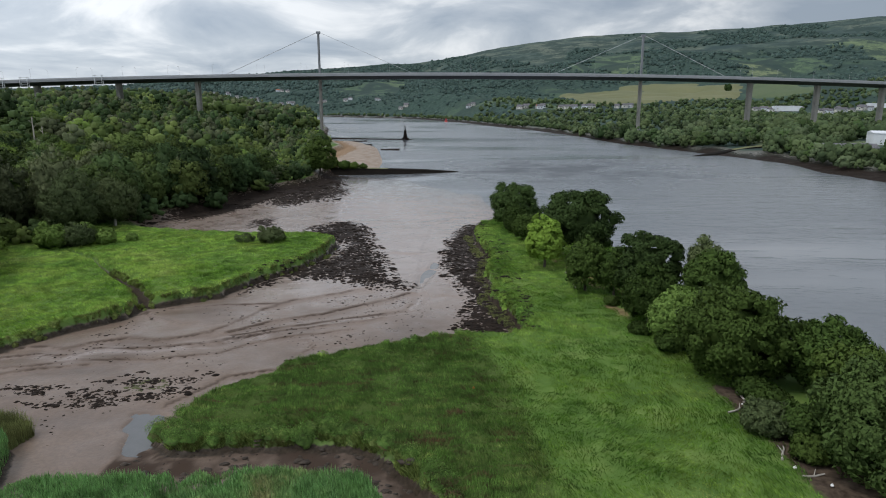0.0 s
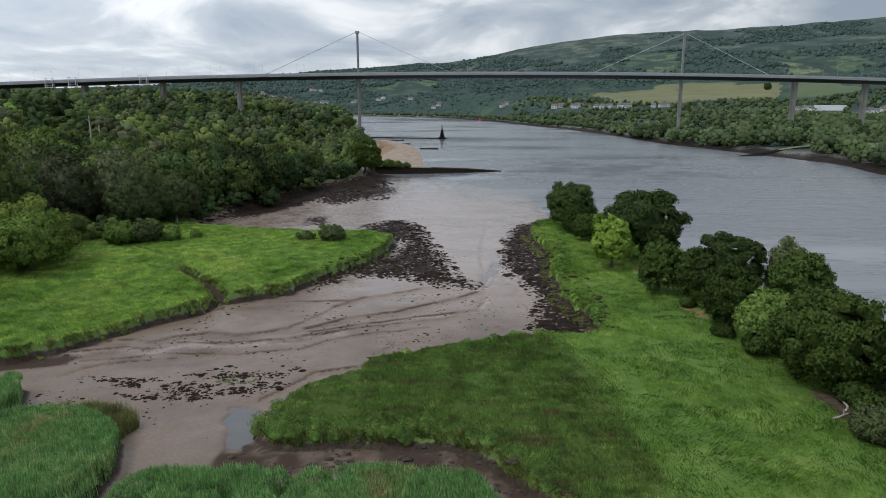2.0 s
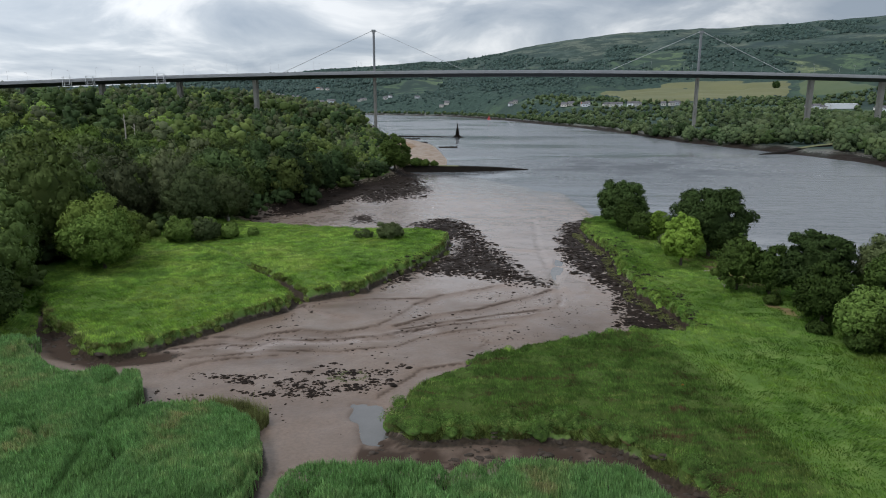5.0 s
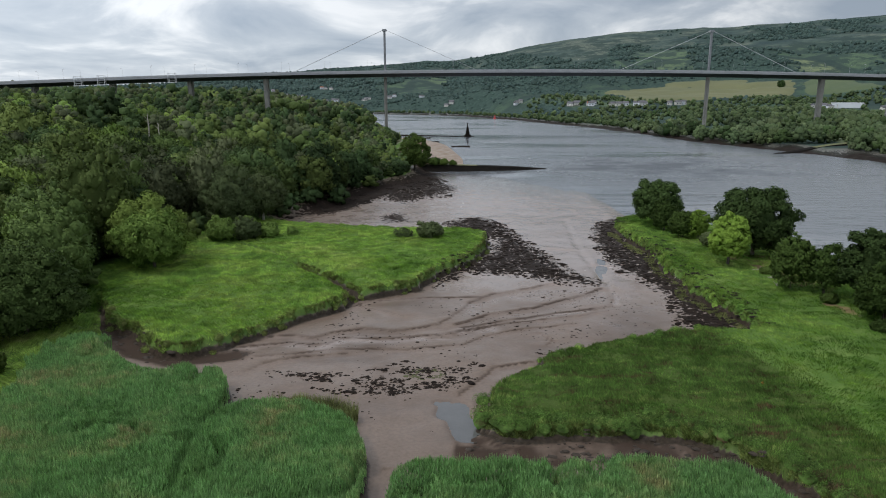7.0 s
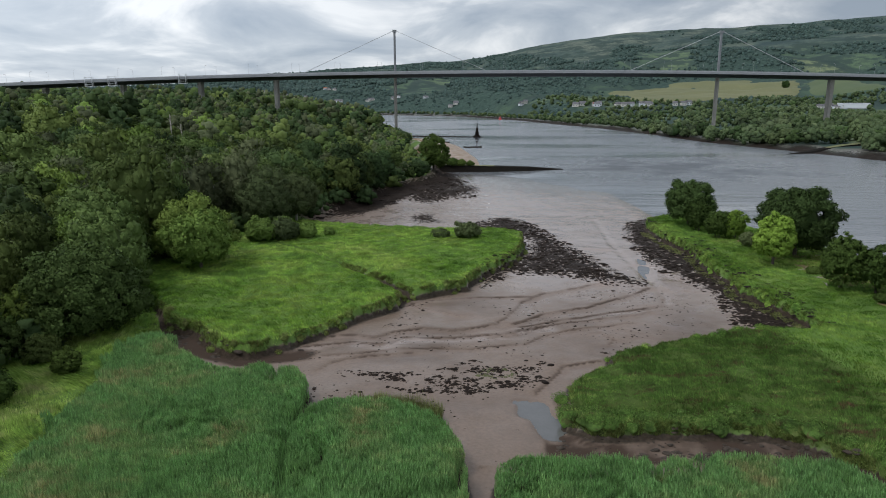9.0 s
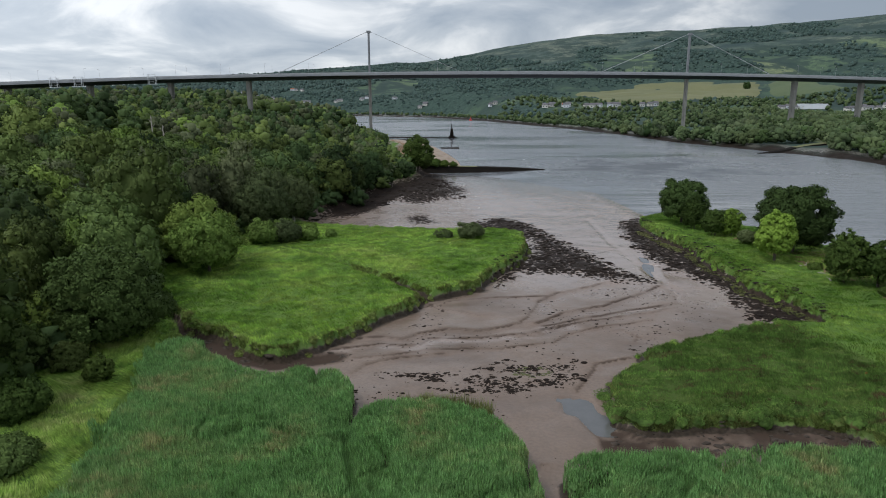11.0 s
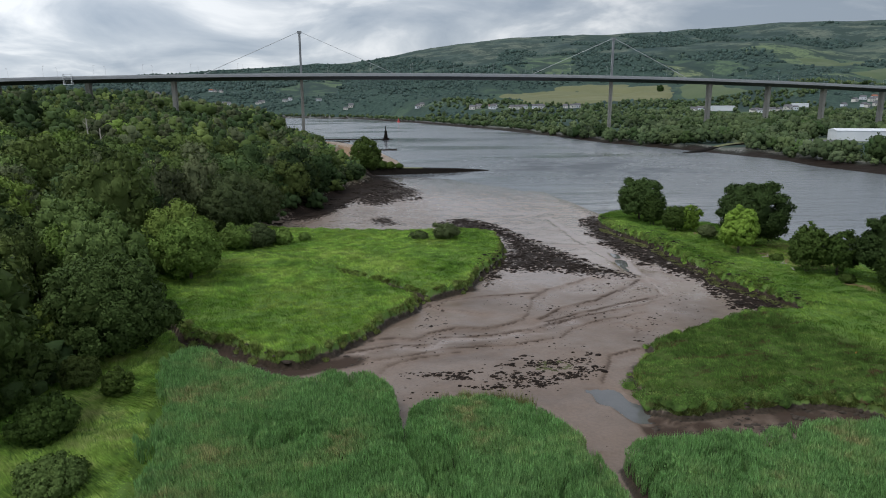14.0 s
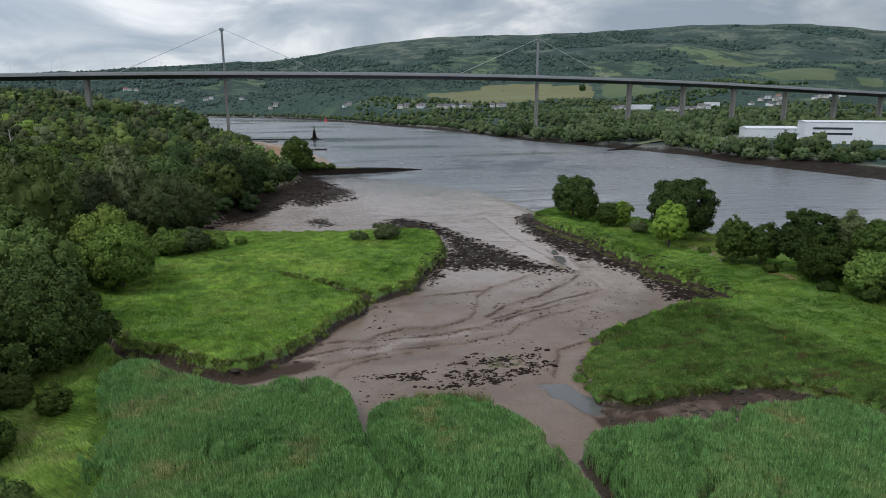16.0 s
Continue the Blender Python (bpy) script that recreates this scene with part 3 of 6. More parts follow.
def water_material():
    m, n, l, b = material("river_water", 0.1)
    pos = n.new("ShaderNodeTexCoord").outputs["Object"]
    b.inputs["IOR"].default_value = 1.33
    long = n.new("ShaderNodeMapping")
    long.inputs["Scale"].default_value = (0.35, 1.0, 1.0)
    long.inputs["Rotation"].default_value = (0, 0, -0.25)
    l.new(pos, long.inputs[0])
    calm = ramp_node(n, l, noise_node(n, l, 0.012, 5, long.outputs[0], 0.6), [(0.42, 0.06), (0.52, 1.0)])
    # a dark cat's paw of wind before the jetty's end
    there = n.new("ShaderNodeMapping")
    there.inputs["Location"].default_value = (-1.15, -6.6, 0)
    there.inputs["Rotation"].default_value = (0, 0, 0)
    there.inputs["Scale"].default_value = (1 / 56, 1 / 53, 0)
    l.new(pos, there.inputs[0])
    span = n.new("ShaderNodeVectorMath")
    span.operation = "LENGTH"
    l.new(there.outputs[0], span.inputs[0])
    broad = n.new("ShaderNodeMapping")
    broad.inputs["Scale"].default_value = (0.75, 0.8, 1.0)
    l.new(pos, broad.inputs[0])
    torn = calc(n, l, "ADD", span.outputs["Value"], calc(n, l, "MULTIPLY", calc(n, l, "SUBTRACT", noise_node(n, l, 0.045, 6, broad.outputs[0], 0.65), 0.5), 5.0))
    gust = ramp_node(n, l, torn, [(0.10, 0.8), (1.15, 0.0)])
    # base colour darkens in the gust, standing in for weaker sky reflection
    l.new(mix_node(n, l, gust, (0.160, 0.172, 0.184), (0.108, 0.118, 0.128)), b.inputs["Base Color"])
    waves = noise_node(n, l, 0.9, 3, long.outputs[0])
    swell = noise_node(n, l, 0.16, 3, long.outputs[0])
    h = calc(n, l, "MULTIPLY", calc(n, l, "ADD", calc(n, l, "MULTIPLY", waves, 0.5), swell), calm)
    h = calc(n, l, "ADD", h, calc(n, l, "MULTIPLY", calc(n, l, "MULTIPLY", waves, gust), 3.5))
    bump_node(n, l, b, h, 0.7, 0.6)
    l.new(calc(n, l, "ADD", ramp_node(n, l, calm, [(0.0, 0.12), (1.0, 0.26)]), calc(n, l, "MULTIPLY", gust, 0.45)), b.inputs["Roughness"])
    return m


GROUND, WATER = ground_material(), water_material()
LEAF_OAK = leaf_material("oak_leaves", (0.03145, 0.05759, 0.01427), (0.08385, 0.1362, 0.03059), (0.131, 0.1871, 0.04146))
LEAF_DARK = leaf_material("dark_leaves", (0.02605, 0.04954, 0.01657), (0.07236, 0.1198, 0.03497), (0.1128, 0.1668, 0.04652))
LEAF_LIME = leaf_material("lime_green_leaves", (0.106, 0.1921, 0.02764), (0.2334, 0.3713, 0.05801), (0.2686, 0.384, 0.06915))
LEAF_BIRCH = leaf_material("birch_leaves", (0.06954, 0.1001, 0.04084), (0.153, 0.1976, 0.08168), (0.153, 0.1844, 0.07861))
# far-bank foliage, its colour greyed for distance haze
LEAF_FAR = leaf_material("hazy_distant_leaves", (0.05144, 0.08159, 0.03975), (0.1216, 0.1659, 0.0715), (0.1263, 0.1659, 0.06519), 0.1)
LEAF_PALE = leaf_material("willow_leaves", (0.08798, 0.1467, 0.03519), (0.1966, 0.2935, 0.07038), (0.1966, 0.2732, 0.06417))
# a paler far-bank leaf with that haze grey kept in it
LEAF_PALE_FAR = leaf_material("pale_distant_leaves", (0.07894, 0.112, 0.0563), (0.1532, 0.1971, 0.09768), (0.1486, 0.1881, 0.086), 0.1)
LEAF_MID = leaf_material("deep_green_leaves", (0.03172, 0.05868, 0.01489), (0.08194, 0.1314, 0.02979), (0.1163, 0.1701, 0.03724))
# hill foliage with distance haze put into its colour
HAZY_HILL_LEAF = leaf_material("hazy_hill_leaves", (0.038, 0.066, 0.062), (0.075, 0.117, 0.100), (0.079, 0.117, 0.094), 0.1)
WOOD_MID = leaf_material("wood_mid_leaves", (0.04292, 0.07056, 0.02016), (0.1221, 0.1764, 0.05208), (0.1665, 0.2088, 0.05712), 0.3)
WOOD_DARK = leaf_material("wood_dark_leaves", (0.0234, 0.045, 0.017), (0.06864, 0.1125, 0.0408), (0.078, 0.12, 0.0391), 0.25)
WOOD_PALE = leaf_material("wood_pale_leaves", (0.05616, 0.0728, 0.0352), (0.1332, 0.1575, 0.076), (0.1224, 0.14, 0.0688), 0.2)
WOOD_LIME = leaf_material("wood_lime_leaves", (0.078, 0.140, 0.029), (0.2, 0.2886, 0.066), (0.214, 0.2808, 0.064), 0.2)
BARK = plain_material("bark", (0.05, 0.04, 0.03), (0.13, 0.11, 0.09), 1.5, 0.95, 0, 0.6, 0.05)
PALE_BARK = plain_material("pale_bark", (0.25, 0.24, 0.21), (0.5, 0.48, 0.45), 1.5, 0.9, 0, 0.4, 0.03)
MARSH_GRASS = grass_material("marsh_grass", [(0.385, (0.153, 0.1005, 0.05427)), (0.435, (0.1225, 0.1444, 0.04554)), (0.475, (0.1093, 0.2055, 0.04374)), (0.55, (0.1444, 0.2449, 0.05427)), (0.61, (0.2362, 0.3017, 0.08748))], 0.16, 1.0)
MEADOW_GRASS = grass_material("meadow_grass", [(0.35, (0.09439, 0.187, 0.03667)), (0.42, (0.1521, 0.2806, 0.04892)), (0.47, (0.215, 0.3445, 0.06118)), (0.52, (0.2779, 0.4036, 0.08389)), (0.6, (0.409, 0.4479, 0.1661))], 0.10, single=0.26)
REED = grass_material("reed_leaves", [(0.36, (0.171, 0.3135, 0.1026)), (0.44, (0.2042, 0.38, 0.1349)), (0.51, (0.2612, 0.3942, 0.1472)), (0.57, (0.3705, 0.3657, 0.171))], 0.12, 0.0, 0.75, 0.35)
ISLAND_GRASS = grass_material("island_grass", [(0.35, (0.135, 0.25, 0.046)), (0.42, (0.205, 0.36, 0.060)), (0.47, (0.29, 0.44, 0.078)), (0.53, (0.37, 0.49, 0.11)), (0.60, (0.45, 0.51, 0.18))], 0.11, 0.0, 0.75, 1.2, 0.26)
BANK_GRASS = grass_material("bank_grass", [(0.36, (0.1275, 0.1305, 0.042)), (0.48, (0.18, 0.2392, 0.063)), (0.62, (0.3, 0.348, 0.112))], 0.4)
CONCRETE = plain_material("weathered_concrete", (0.24, 0.23, 0.205), (0.36, 0.345, 0.31), 0.06, 0.85, 0, 0.2, 0.02)
# girder grey is set darker to hold the shade under the deck
GIRDER = plain_material("shade_darkened_steel", (0.045, 0.048, 0.053), (0.075, 0.08, 0.086), 0.05, 0.55)
FASCIA = plain_material("pale_deck_edge", (0.24, 0.25, 0.26), (0.34, 0.35, 0.36), 0.08, 0.6)
GANTRY_PAINT = plain_material("white_gantry_paint", (0.62, 0.64, 0.66), (0.75, 0.77, 0.78), 0.4, 0.5)
TURF_TOP = plain_material("yellow_green_turf", (0.085, 0.10, 0.038), (0.17, 0.165, 0.075), 0.12, 0.95)
PARAPET = plain_material("galvanised_rail", (0.30, 0.31, 0.32), (0.42, 0.43, 0.44), 0.3, 0.5, 0.3)
CABLE = plain_material("pale_cable", (0.40, 0.41, 0.42), (0.55, 0.56, 0.57), 0.3, 0.5)
PYLON = plain_material("pale_grey_steel", (0.17, 0.18, 0.19), (0.24, 0.25, 0.26), 0.1, 0.5)
STONE = plain_material("wet_dark_stone", (0.008, 0.006, 0.005), (0.030, 0.022, 0.017), 1.2, 0.85, 0, 0.6, 0.05)
HAY = plain_material("pale_hay_field", (0.114, 0.125, 0.055), (0.163, 0.164, 0.074), 0.012, 0.95)
PASTURE = plain_material("green_pasture", (0.060, 0.092, 0.044), (0.096, 0.124, 0.058), 0.012, 0.95)
WHITE_WALL = plain_material("white_cladding", (0.62, 0.64, 0.67), (0.71, 0.73, 0.76), 0.1, 0.6)
BLUE_WALL = plain_material("blue_cladding", (0.02, 0.05, 0.16), (0.03, 0.07, 0.22), 0.2, 0.5)
RENDER_WALL = plain_material("harled_wall", (0.55, 0.53, 0.48), (0.68, 0.66, 0.61), 0.3, 0.9)
SLATE = plain_material("slate_roof", (0.09, 0.09, 0.10), (0.16, 0.155, 0.16), 0.5, 0.8)
TILE_ROOF = plain_material("red_tile_roof", (0.25, 0.09, 0.05), (0.34, 0.14, 0.08), 0.5, 0.85)
GLASS = plain_material("dark_glass", (0.02, 0.025, 0.03), (0.035, 0.04, 0.05), 0.5, 0.15)
POOL_WATER = plain_material("still_silty_water", (0.10, 0.10, 0.10), (0.13, 0.13, 0.128), 0.5, 0.04, 0, 0.0, 0.01)
RED_PAINT = plain_material("red_marker_paint", (0.42, 0.05, 0.05), (0.55, 0.08, 0.07), 0.4, 0.6)
WEEDY_WALL = plain_material("black_weed_on_stone", (0.004, 0.0035, 0.003), (0.016, 0.013, 0.010), 0.6, 0.9, 0, 0.6, 0.08)
for dull in (STONE, WEEDY_WALL):
    dull.node_tree.nodes["Principled BSDF"].inputs["Specular IOR Level"].default_value = 0.1


# ---- ground, water ----
def steps(lo, knots, hi, cap, near_cap):
    """Coordinates with a given spacing between knots, growing outside."""
    mid = [knots[0][0]]
    for (p0, s0), (p1, _) in zip(knots[:-1], knots[1:]):
        k = max(1, round((p1 - p0) / s0))
        mid += [p0 + (p1 - p0) * (i + 1) / k for i in range(k)]

    def grow(start, end, sign, s):
        v, out = start, []
        while sign * (end - v) > 0:
            s = min(s * 1.09, near_cap if abs(v) < 1300 else cap)
            v += sign * s
            out.append(v)
        return out
    return np.array(grow(mid[0], lo, -1, knots[0][1])[::-1] + mid + grow(mid[-1], hi, 1, knots[-2][1]))


def build_ground():
    xs = steps(-4300, [(-92, 0.6), (-62, 0.43), (6, 0.6), (14, 1.0), (46, 1.0)], 4300, 90, 20)
    ys = steps(-280, [(44, 0.5), (50, 0.4), (114, 0.6), (150, 0.8), (190, 0.8)], 5100, 90, 20)
    X, Y = np.meshgrid(xs, ys)
    x, y = X.ravel(), Y.ravel()
    z = ground_height(x, y)
    nx, ny = len(xs), len(ys)
    i = np.arange(nx * ny).reshape(ny, nx)
    quads = np.stack([i[:-1, :-1], i[:-1, 1:], i[1:, 1:], i[1:, :-1]], -1).reshape(-1, 4)
    me = quick_mesh("ground", np.stack([x, y, z], 1), quads)
    rough = 1.5 * wobble(x, y, 3.2, 11) + 0.7 * wobble(x, y, 0.9, 12)
    isl, mea = inside_depth(ISLAND, x, y) + rough, inside_depth(MEADOW, x, y) + 0.9 * rough
    land = inside_depth(LAND, x, y)
    creek = line_gap(ISLAND_CREEK, x + 1.2 * wobble(x, y, 2.5, 41), y)
    reed = np.maximum.reduce([inside_depth(p, x, y) for p in (REED_LEFT, REED_MIDDLE, REED_RIGHT)])
    turf = np.maximum(smooth(-0.15, 0.3, isl) * smooth(0.6, 1.05, creek / creek_width(x)), smooth(-0.15, 0.35, mea))
    strip = smooth(-2.2, -1.2, land) * (1 - smooth(170, 185, y)) + smooth(7, 9, land + 2 * rough) * smooth(175, 190, y) * (1 - smooth(12, 17, land))
    turf = np.clip(np.maximum(turf, strip), 0, 1)
    # the fainter, wider apron paints shade on the mud below the edge
    bank = np.maximum(np.maximum(smooth(-0.8, -0.1, isl), 0.55 * smooth(-2.2, -0.4, isl)), np.maximum(smooth(-0.9, -0.1, mea), 0.5 * smooth(-2.0, -0.4, mea))) * (1 - turf)
    bank = np.maximum(bank, smooth(-0.9, 0.2, reed) * 0.9) * (1 - smooth(150, 175, y) * (x < 6))
    rock = np.maximum.reduce([smooth(-4.0, 4.5, inside_depth(ROCK_LEFT, x, y)), smooth(-2.4, 2.8, inside_depth(ROCK_RIGHT, x, y)),
                              0.70 * smooth(-4, 7, inside_depth(SHORE_ROCK, x, y)), smooth(-4, 5, inside_depth(BAY_ROCK, x, y)), smooth(-4, 5, inside_depth(BAY_PATCH, x, y)), 0.36 * smooth(-1.5, 1.5, inside_depth(WEED_PATCH, x, y))])
    far = smooth(-25, -12, inside_depth(FAR_LAND, x, y))
    shore = smooth(-25, -16, inside_depth(FAR_LAND, x, y)) * (1 - smooth(9, 17, inside_depth(FAR_LAND, x, y) - 12 * smooth(360, 320, y)))
    rock = np.clip(0.78 * rock + shore * 1.2 + 0.85 * smooth(-10, -2, land) * (1 - smooth(4, 9, land)) * smooth(180, 200, y), 0, 1)
    wet, rim = np.zeros(len(x)), np.zeros(len(x))
    for line, wide, deep in CHANNELS:
        gap = line_gap(line, x + 0.9 * wobble(x, y, 3, 21), y + 0.9 * wobble(x, y, 3, 22))
        # sky sheen along the streams, drawn as paler wet mud
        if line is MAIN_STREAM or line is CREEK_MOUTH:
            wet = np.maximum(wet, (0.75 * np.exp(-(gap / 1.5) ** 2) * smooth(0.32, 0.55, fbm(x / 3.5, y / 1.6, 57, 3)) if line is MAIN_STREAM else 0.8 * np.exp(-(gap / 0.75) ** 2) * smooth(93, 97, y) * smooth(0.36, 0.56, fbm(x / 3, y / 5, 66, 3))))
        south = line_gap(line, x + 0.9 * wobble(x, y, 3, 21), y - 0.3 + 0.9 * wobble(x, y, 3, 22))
        # the scarp north of each channel is darkened by colour, as shade
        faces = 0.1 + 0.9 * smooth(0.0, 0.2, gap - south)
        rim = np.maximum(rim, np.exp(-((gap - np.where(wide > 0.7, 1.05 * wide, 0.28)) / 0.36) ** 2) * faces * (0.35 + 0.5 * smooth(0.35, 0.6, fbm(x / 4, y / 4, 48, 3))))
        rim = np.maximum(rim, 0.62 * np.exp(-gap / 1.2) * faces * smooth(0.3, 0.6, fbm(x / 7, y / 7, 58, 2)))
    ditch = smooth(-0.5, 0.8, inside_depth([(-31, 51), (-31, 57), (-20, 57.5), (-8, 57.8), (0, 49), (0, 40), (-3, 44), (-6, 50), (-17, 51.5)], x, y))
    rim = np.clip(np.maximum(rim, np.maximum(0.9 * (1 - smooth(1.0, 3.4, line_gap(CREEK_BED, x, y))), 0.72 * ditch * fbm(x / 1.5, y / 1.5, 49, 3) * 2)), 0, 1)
    # the outer flats get painted sheen as well as gloss
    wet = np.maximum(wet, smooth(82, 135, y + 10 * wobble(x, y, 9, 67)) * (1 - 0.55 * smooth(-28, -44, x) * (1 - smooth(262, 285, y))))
    sandy = smooth(-9, -3, inside_depth(BEACH, x, y))
    wet = wet * (1 - sandy) * (1 - smooth(-5, 1, land) * smooth(160, 190, y))
    r = np.hypot(x, y)
    zones = {"tide_sheen": smooth(205, 305, y + 0.5 * x + 14 * wobble(x, y, 18, 63)) * (1 - sandy) * (1 - smooth(-5, 1, land)) * (1 - smooth(-60, -25, inside_depth(FAR_LAND, x, y))), "turf": turf, "bank": bank, "rock": rock, "wet": wet, "woods": smooth(4, 12, land) * (1 - strip),
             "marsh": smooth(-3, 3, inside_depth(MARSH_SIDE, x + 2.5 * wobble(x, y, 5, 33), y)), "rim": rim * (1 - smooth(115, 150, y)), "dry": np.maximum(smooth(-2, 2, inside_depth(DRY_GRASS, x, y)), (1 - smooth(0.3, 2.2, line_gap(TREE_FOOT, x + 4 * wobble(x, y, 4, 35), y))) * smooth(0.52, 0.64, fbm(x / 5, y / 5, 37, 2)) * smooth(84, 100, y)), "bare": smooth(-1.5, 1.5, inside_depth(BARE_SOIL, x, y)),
             "sand": smooth(-9, -3, inside_depth(BEACH, x, y)), "far": far * (1 - shore) * smooth(8, 16, inside_depth(FAR_LAND, x, y) - 12 * smooth(360, 320, y)),
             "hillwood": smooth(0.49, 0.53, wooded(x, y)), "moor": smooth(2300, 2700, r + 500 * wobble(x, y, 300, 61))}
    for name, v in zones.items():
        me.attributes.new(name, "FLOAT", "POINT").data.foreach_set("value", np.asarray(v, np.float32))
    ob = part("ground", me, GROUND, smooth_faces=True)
    tagged(ob, "wet grey-brown tidal mud with grass banks, woods and hills behind", "ground", kind="structure")


build_ground()


def build_water():
    bm = bmesh.new()
    bmesh.ops.create_grid(bm, x_segments=8, y_segments=8, size=1.0)
    bmesh.ops.transform(bm, matrix=Matrix.LocRotScale((0, 2400, 0), None, (4300, 2680, 1)), verts=bm.verts)
    tagged(part("water", bm, WATER), "calm grey tidal river reflecting an overcast sky", "river", kind="structure")
    # standing water left in the mud
    cx, cy = np.mean(POOL, 0)
    ring = [(cx + (px - cx) * 1.15, cy + (py - cy) * 1.15, 3.16) for px, py in POOL]
    bm = bmesh.new()
    bm.faces.new([bm.verts.new(p) for p in ring][::-1])
    tagged(part("tide_pool", bm, POOL_WATER), "shallow pool of standing water on the mud", "pool", kind="structure")


build_water()


def build_creek_pool():
    z = min(ground_z(px, py) for px, py in ((-1.8, 134), (-3.2, 125), (-4.2, 119))) + 0.12
    bm = bmesh.new()
    cx, cy = np.mean(CREEK_POOL, 0)
    bm.faces.new([bm.verts.new((cx + (px - cx) * 1.25, cy + (py - cy) * 1.1, z)) for px, py in CREEK_POOL][::-1])
    tagged(part("creek_pool", bm, POOL_WATER), "narrow pool of still water in the creek bed", "pool", kind="structure")


build_creek_pool()


def drape(name, poly, step, lift, mat, label):
    """A thin field laid over the hill."""
    p = np.array(poly)
    xs, ys = np.arange(p[:, 0].min(), p[:, 0].max() + step, step), np.arange(p[:, 1].min(), p[:, 1].max() + step, step)
    X, Y = np.meshgrid(xs, ys)
    keep = inside_depth(poly, X, Y) > 0
    z = ground_height(X.ravel(), Y.ravel()) + (lift + 0.8) * smooth(0, 30, inside_depth(poly, X, Y)).ravel() - 0.8
    i = np.arange(X.size).reshape(X.shape)
    ok = keep[:-1, :-1] & keep[:-1, 1:] & keep[1:, 1:] & keep[1:, :-1]
    q = np.stack([i[:-1, :-1], i[:-1, 1:], i[1:, 1:], i[1:, :-1]], -1)[ok]
    tagged(part(name, quick_mesh(name, np.stack([X.ravel(), Y.ravel(), z], 1), q), mat, smooth_faces=True), label, "field", kind="structure")


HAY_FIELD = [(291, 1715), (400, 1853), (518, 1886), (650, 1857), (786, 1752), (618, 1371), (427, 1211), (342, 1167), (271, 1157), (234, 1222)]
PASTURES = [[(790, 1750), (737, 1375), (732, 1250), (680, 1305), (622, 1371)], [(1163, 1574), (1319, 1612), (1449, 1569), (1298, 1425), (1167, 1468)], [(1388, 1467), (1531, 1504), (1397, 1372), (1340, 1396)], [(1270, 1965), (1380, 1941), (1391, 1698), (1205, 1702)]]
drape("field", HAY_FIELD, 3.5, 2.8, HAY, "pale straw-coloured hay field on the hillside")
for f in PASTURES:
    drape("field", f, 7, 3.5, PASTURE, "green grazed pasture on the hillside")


# ---- bridge ----
def deck_mid(x):
    d = abs(x - 35)
    return 59.1 - 4.5e-5 * min(d, 380) ** 2 - 0.0385 * max(d - 380, 0)


def deck_y(x):
    return 612 + 0.09 * (x + 112)


def extrude_along(bm, xs, profile):
    """A bar along the bridge: profile is (across, up from mid-deck)."""
    rows = []
    for x in xs:
        rows.append([bm.verts.new((x - 0.09 * a, deck_y(x) + a, deck_mid(x) + u)) for a, u in profile])
    for r0, r1 in zip(rows[:-1], rows[1:]):
        for i in range(len(profile)):
            j = (i + 1) % len(profile)
            bm.faces.new((r0[i], r1[i], r1[j], r0[j]))
    bm.faces.new(rows[0])
    bm.faces.new(rows[-1][::-1])


